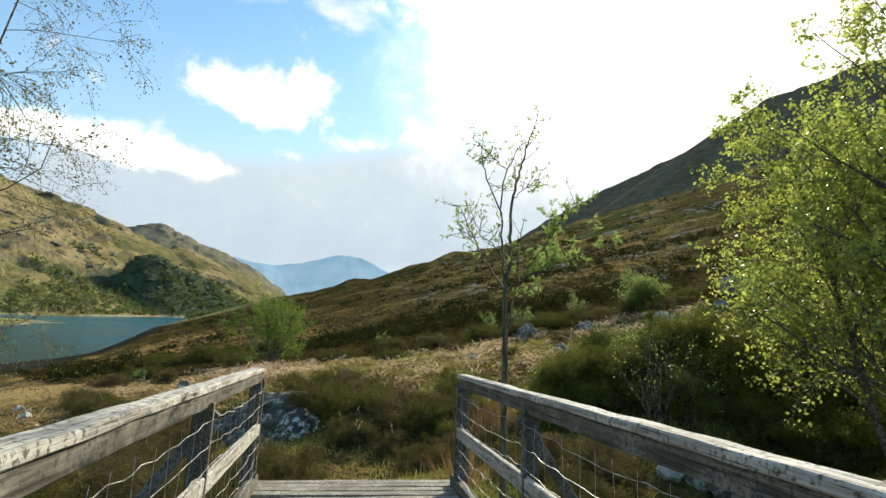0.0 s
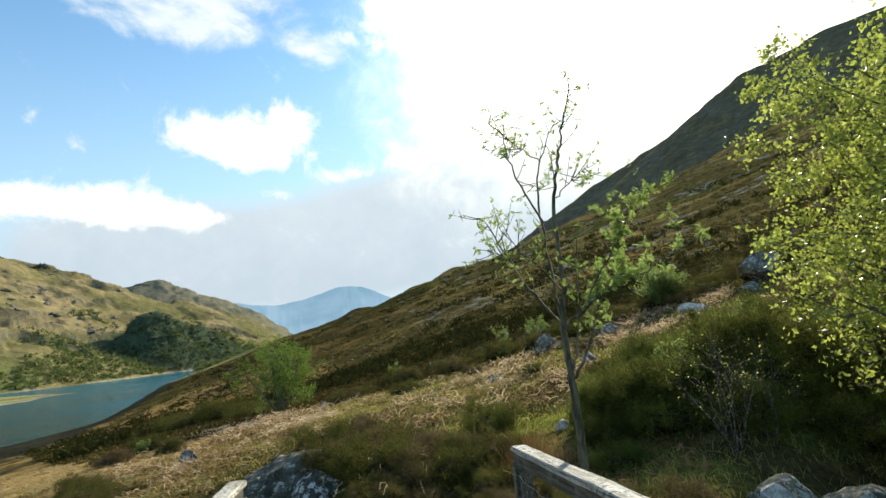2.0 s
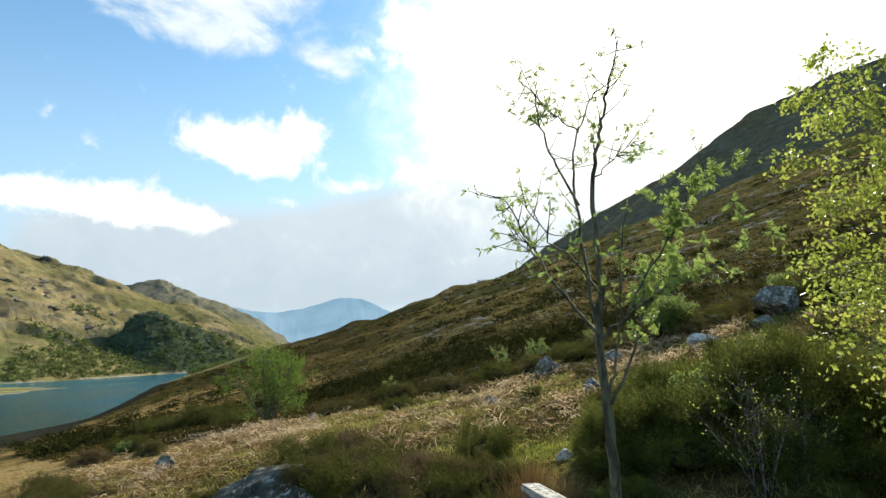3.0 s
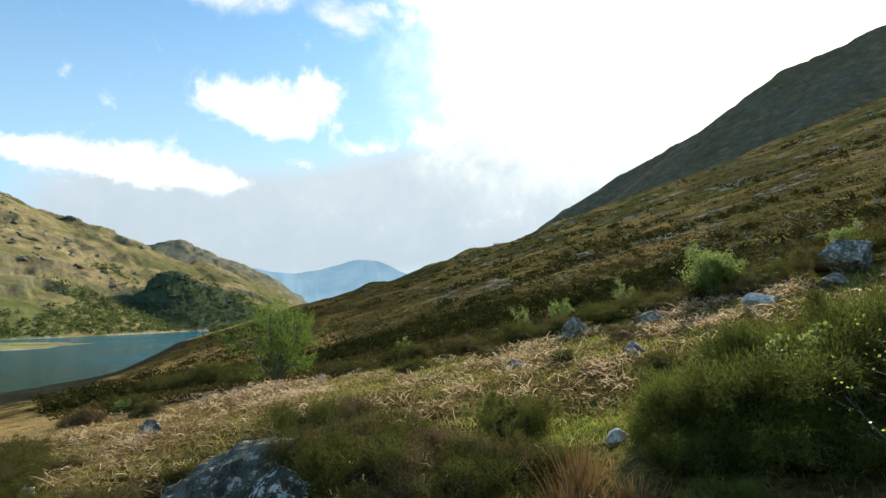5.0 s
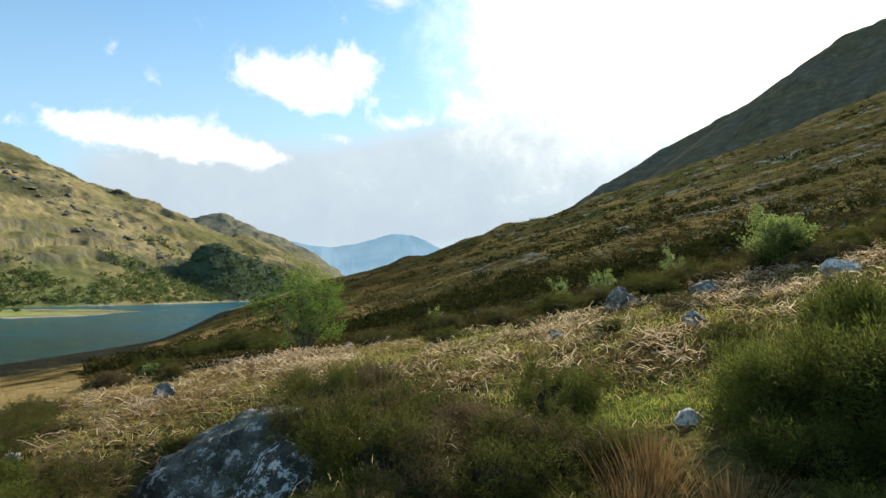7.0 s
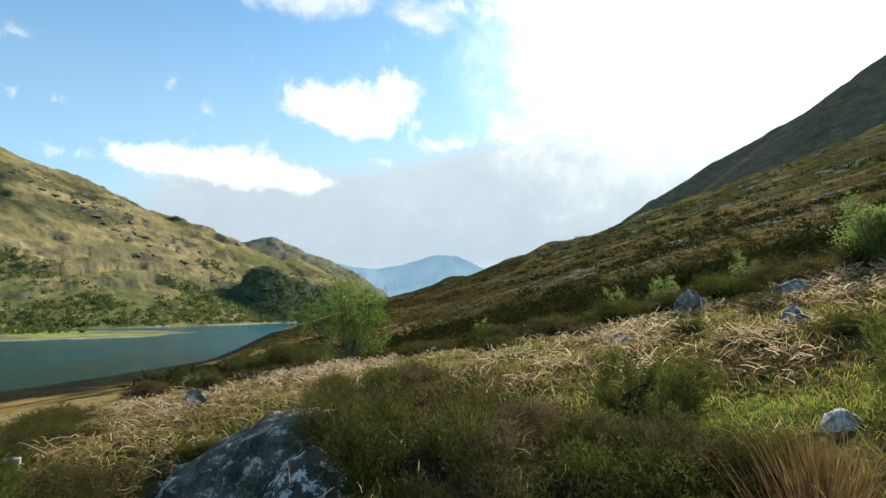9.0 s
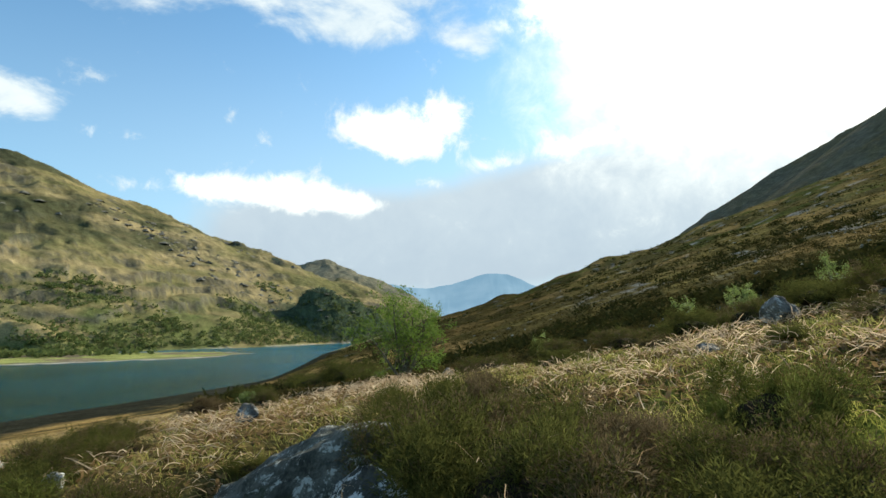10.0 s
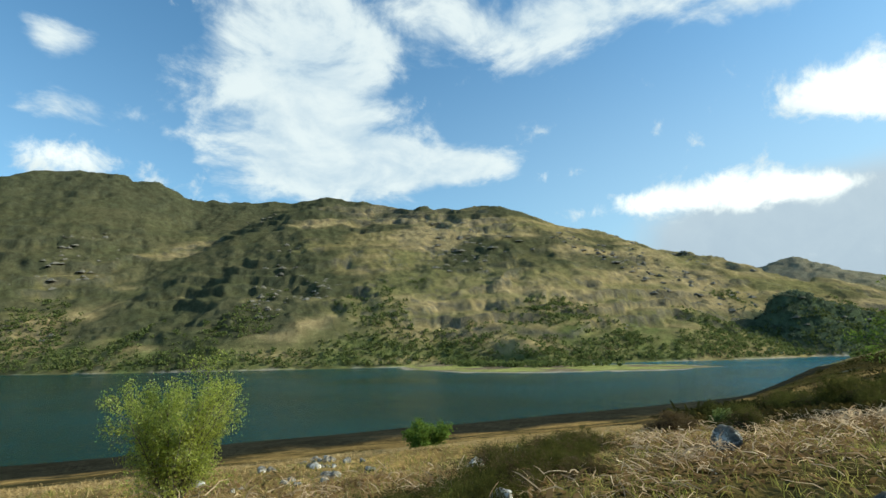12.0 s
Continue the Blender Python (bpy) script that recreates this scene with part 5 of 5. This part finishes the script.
stuff("grass", blades_mesh("grass", p - np.array([0, 0, 0.02]), unit(rng.normal(0, 0.4, (n, 3)) * np.array([1, 1, 0.2]) + np.array([0, 0, 1.0])), 0.08 + 0.12 * rng.random(n), 0.008 + 0.006 * rng.random(n), M_LUSH, rng, 0.3), "patches of bright fresh green grass", "grass")


# bleached grass on the flats above the shore
def straw_zone(x, y):
    return ramp(-x, 3.8, 7.5) * (1 - ramp(-x, 24, 42)) * (0.1 + 0.9 * ramp(fbm(x, y, 6, 4, 87), -0.2, 0.15)) * (1 - 0.8 * bracken_zone(x, y)) * (1 - ramp(y, 30, 44))


p = scatter(rng, 240000, -42, -5, -6, 46, straw_zone)
n = len(p)
dist = np.hypot(p[:, 0], p[:, 1] - 10)
stuff("bleached_grass", blades_mesh("bleached_grass", p - np.array([0, 0, 0.03]), unit(rng.normal(0, 0.45, (n, 3)) * np.array([1, 1, 0.2]) + np.array([-0.75, -0.5, 0.6])), 0.18 + 0.22 * rng.random(n), 0.006 + 0.0005 * dist, M_STRAW, rng, 0.5),
      "winter-bleached golden grass on the flats above the loch", "grass")

# rushes beside the wet hollow
for k, (cx, cy, m, hh) in enumerate([(1.15, 12.2, 420, 0.85), (0.8, 11.5, 260, 0.7), (0.35, 6.9, 240, 0.7), (1.6, 11.4, 200, 0.6)]):
    a, r = rng.uniform(0, 6.28, m), np.abs(rng.normal(0, 0.22, m))
    px, py = cx + r * np.cos(a), cy + r * np.sin(a)
    pts = np.stack([px, py, land(px, py) - 0.03], 1)
    d = unit(np.stack([0.5 * np.cos(a) * r / 0.3, 0.5 * np.sin(a) * r / 0.3, np.ones(m)], 1) + rng.normal(0, 0.12, (m, 3)))
    tagged(new("rush_tuft", blades_mesh("rush_tuft", pts, d, hh * (0.5 + 0.6 * rng.random(m)), 0.007, M_RUSH, rng, 0.12)), "tuft of brown rushes in the wet hollow", "rushes", "rush tufts")

# tussocks and scrub over the hillside
def hill_clumps(name, n, rmin, rmax, per, size, mat, keep, label, spread=0.55, az=(-50, 40), lift=0.2):
    a = np.radians(rng.uniform(az[0], az[1], n))
    r = rmin * (rmax / rmin) ** rng.random(n)
    x, y = -r * np.sin(a), 6 + r * np.cos(a)
    z = land(x, y)
    m = (z > WATER + 2.5) & (keep(x, y) > rng.random(n))
    c = np.stack([x, y, z], 1)[m]
    s = (size * (0.5 + rng.random(len(c))) * (0.5 + 0.0026 * r[m]))
    c, s = np.repeat(c, per, axis=0), np.repeat(s, per)
    k = len(c)
    d = unit(rng.normal(0, 0.75, (k, 3)) * np.array([1, 1, 0.4]) + np.array([0, 0, 0.75]))
    q = c + rng.normal(0, 1, (k, 3)) * np.array([1, 1, lift]) * (s * spread)[:, None] + np.array([0, 0, 0.8 * lift]) * (s * spread)[:, None]
    stuff(name, blades_mesh(name, q, d, s * (0.5 + 0.6 * rng.random(k)), s * 0.22, mat, rng, 0.35), label, "moor plants")


hill_clumps("tussocks", 42000, 28, 640, 8, 0.60, M_TUSSOCK, lambda x, y: 0.35 + 0.6 * ramp(fbm(x, y, 22, 4, 91), -0.2, 0.3), "brown heather and grass tussocks over the hillside")
hill_clumps("scrub", 5200, 32, 600, 26, 1.05, M_SCRUB, lambda x, y: ramp(fbm(x, y, 30, 4, 92), -0.05, 0.35), "dark heather scrub dotted over the hillside", 0.6, lift=0.5)

# stones lying about the hillside
def hill_stones(name, x, y, s, mat, label, category, flat=1.0, sunk=0.15):
    base = np.array([(1, 0, 0), (0.4, 0.9, 0), (-0.7, 0.7, 0), (-1, -0.2, 0), (-0.3, -1, 0), (0.7, -0.7, 0), (0.4, 0.1, 0.9), (-0.35, -0.1, 0.7)], float)
    tri = np.array([(0, 1, 6), (1, 2, 6), (2, 7, 6), (2, 3, 7), (3, 4, 7), (4, 6, 7), (4, 5, 6), (5, 0, 6)])
    v = base[None] * s[:, None, None] * (0.7 + 0.6 * rng.random((len(x), 8, 3))) * np.array([1, 1, flat])
    t = rng.uniform(0, 6.28, len(x))
    vx = v[:, :, 0] * np.cos(t)[:, None] - v[:, :, 1] * np.sin(t)[:, None]
    vy = v[:, :, 0] * np.sin(t)[:, None] + v[:, :, 1] * np.cos(t)[:, None]
    z = land(x, y)
    v = np.stack([vx + x[:, None], vy + y[:, None], v[:, :, 2] + z[:, None] - sunk * s[:, None]], 2)
    faces = (tri[None] + 8 * np.arange(len(x))[:, None, None]).reshape(-1, 3)
    me = bpy.data.meshes.new(name)
    me.from_pydata(v.reshape(-1, 3).tolist(), [], faces.tolist())
    me.materials.append(mat)
    stuff(name, me, label, category)


a = np.radians(rng.uniform(-50, 14, 1500))
r = 34 * (420 / 34) ** rng.random(1500)
x, y = -r * np.sin(a), 6 + r * np.cos(a)
m = ramp(fbm(x, y, 35, 3, 94), -0.1, 0.3) > rng.random(1500)
hill_stones("stones", x[m], y[m], (0.10 + 0.28 * rng.random(m.sum()) ** 2) * (0.8 + 0.005 * r[m]), M_BANK, "small grey stones scattered over the hillside", "stones")
x, y = rng.uniform(-1350, -330, 6000), rng.uniform(-350, 1150, 6000)
m = (ramp(fbm(x, y, 170, 4, 95), 0.12, 0.55) > rng.random(6000)) & (land(x, y) > 25)
hill_stones("crags", x[m], y[m], 2.5 + 8.0 * rng.random(m.sum()) ** 2, M_CRAG, "grey crags breaking out of the hill across the loch", "crags", 0.6, 0.28)

# woods on the hills across the water
def woods(name, n, keep, size, per, mat, label, box):
    x, y = rng.uniform(box[0], box[1], n), rng.uniform(box[2], box[3], n)
    z = land(x, y)
    m = (z > WATER + 1.6) & (keep(x, y, z) > rng.random(n))
    c = np.stack([x, y, z], 1)[m]
    s = size * (0.6 + 0.8 * rng.random(len(c)))
    c, s = np.repeat(c, per, axis=0), np.repeat(s, per)
    k = len(c)
    v = unit(rng.normal(size=(k, 3)))
    q = c + v * (s * 0.45)[:, None] * np.array([1, 1, 0.75]) + np.stack([np.zeros(k), np.zeros(k), s * 0.42], 1)
    stuff(name, leaves_mesh(name, q, s * 0.42, mat, rng, 0.6, 0.9), label, "woodland")


woods("woodland", 52000, lambda x, y, z: ramp(fbm(x, y, 90, 5, 93) - (z - 25) / 130, -0.25, 0.35) * 0.9, 5.2, 13, M_WOODLAND, "open birch and oak woodland on the lower slopes across the loch", (-1250, -330, -350, 1100))
woods("woodland", 9000, lambda x, y, z: np.exp(-((x + 487) / 60) ** 2 - ((y - 868) / 80) ** 2) + 0.8 * np.exp(-((x + 430) / 50) ** 2 - ((y - 960) / 50) ** 2), 4.0, 14, M_KNOLL_SHADE, "wooded knoll at the bend of the loch, cloud shadow and haze in its colour", (-760, -380, 700, 1080))
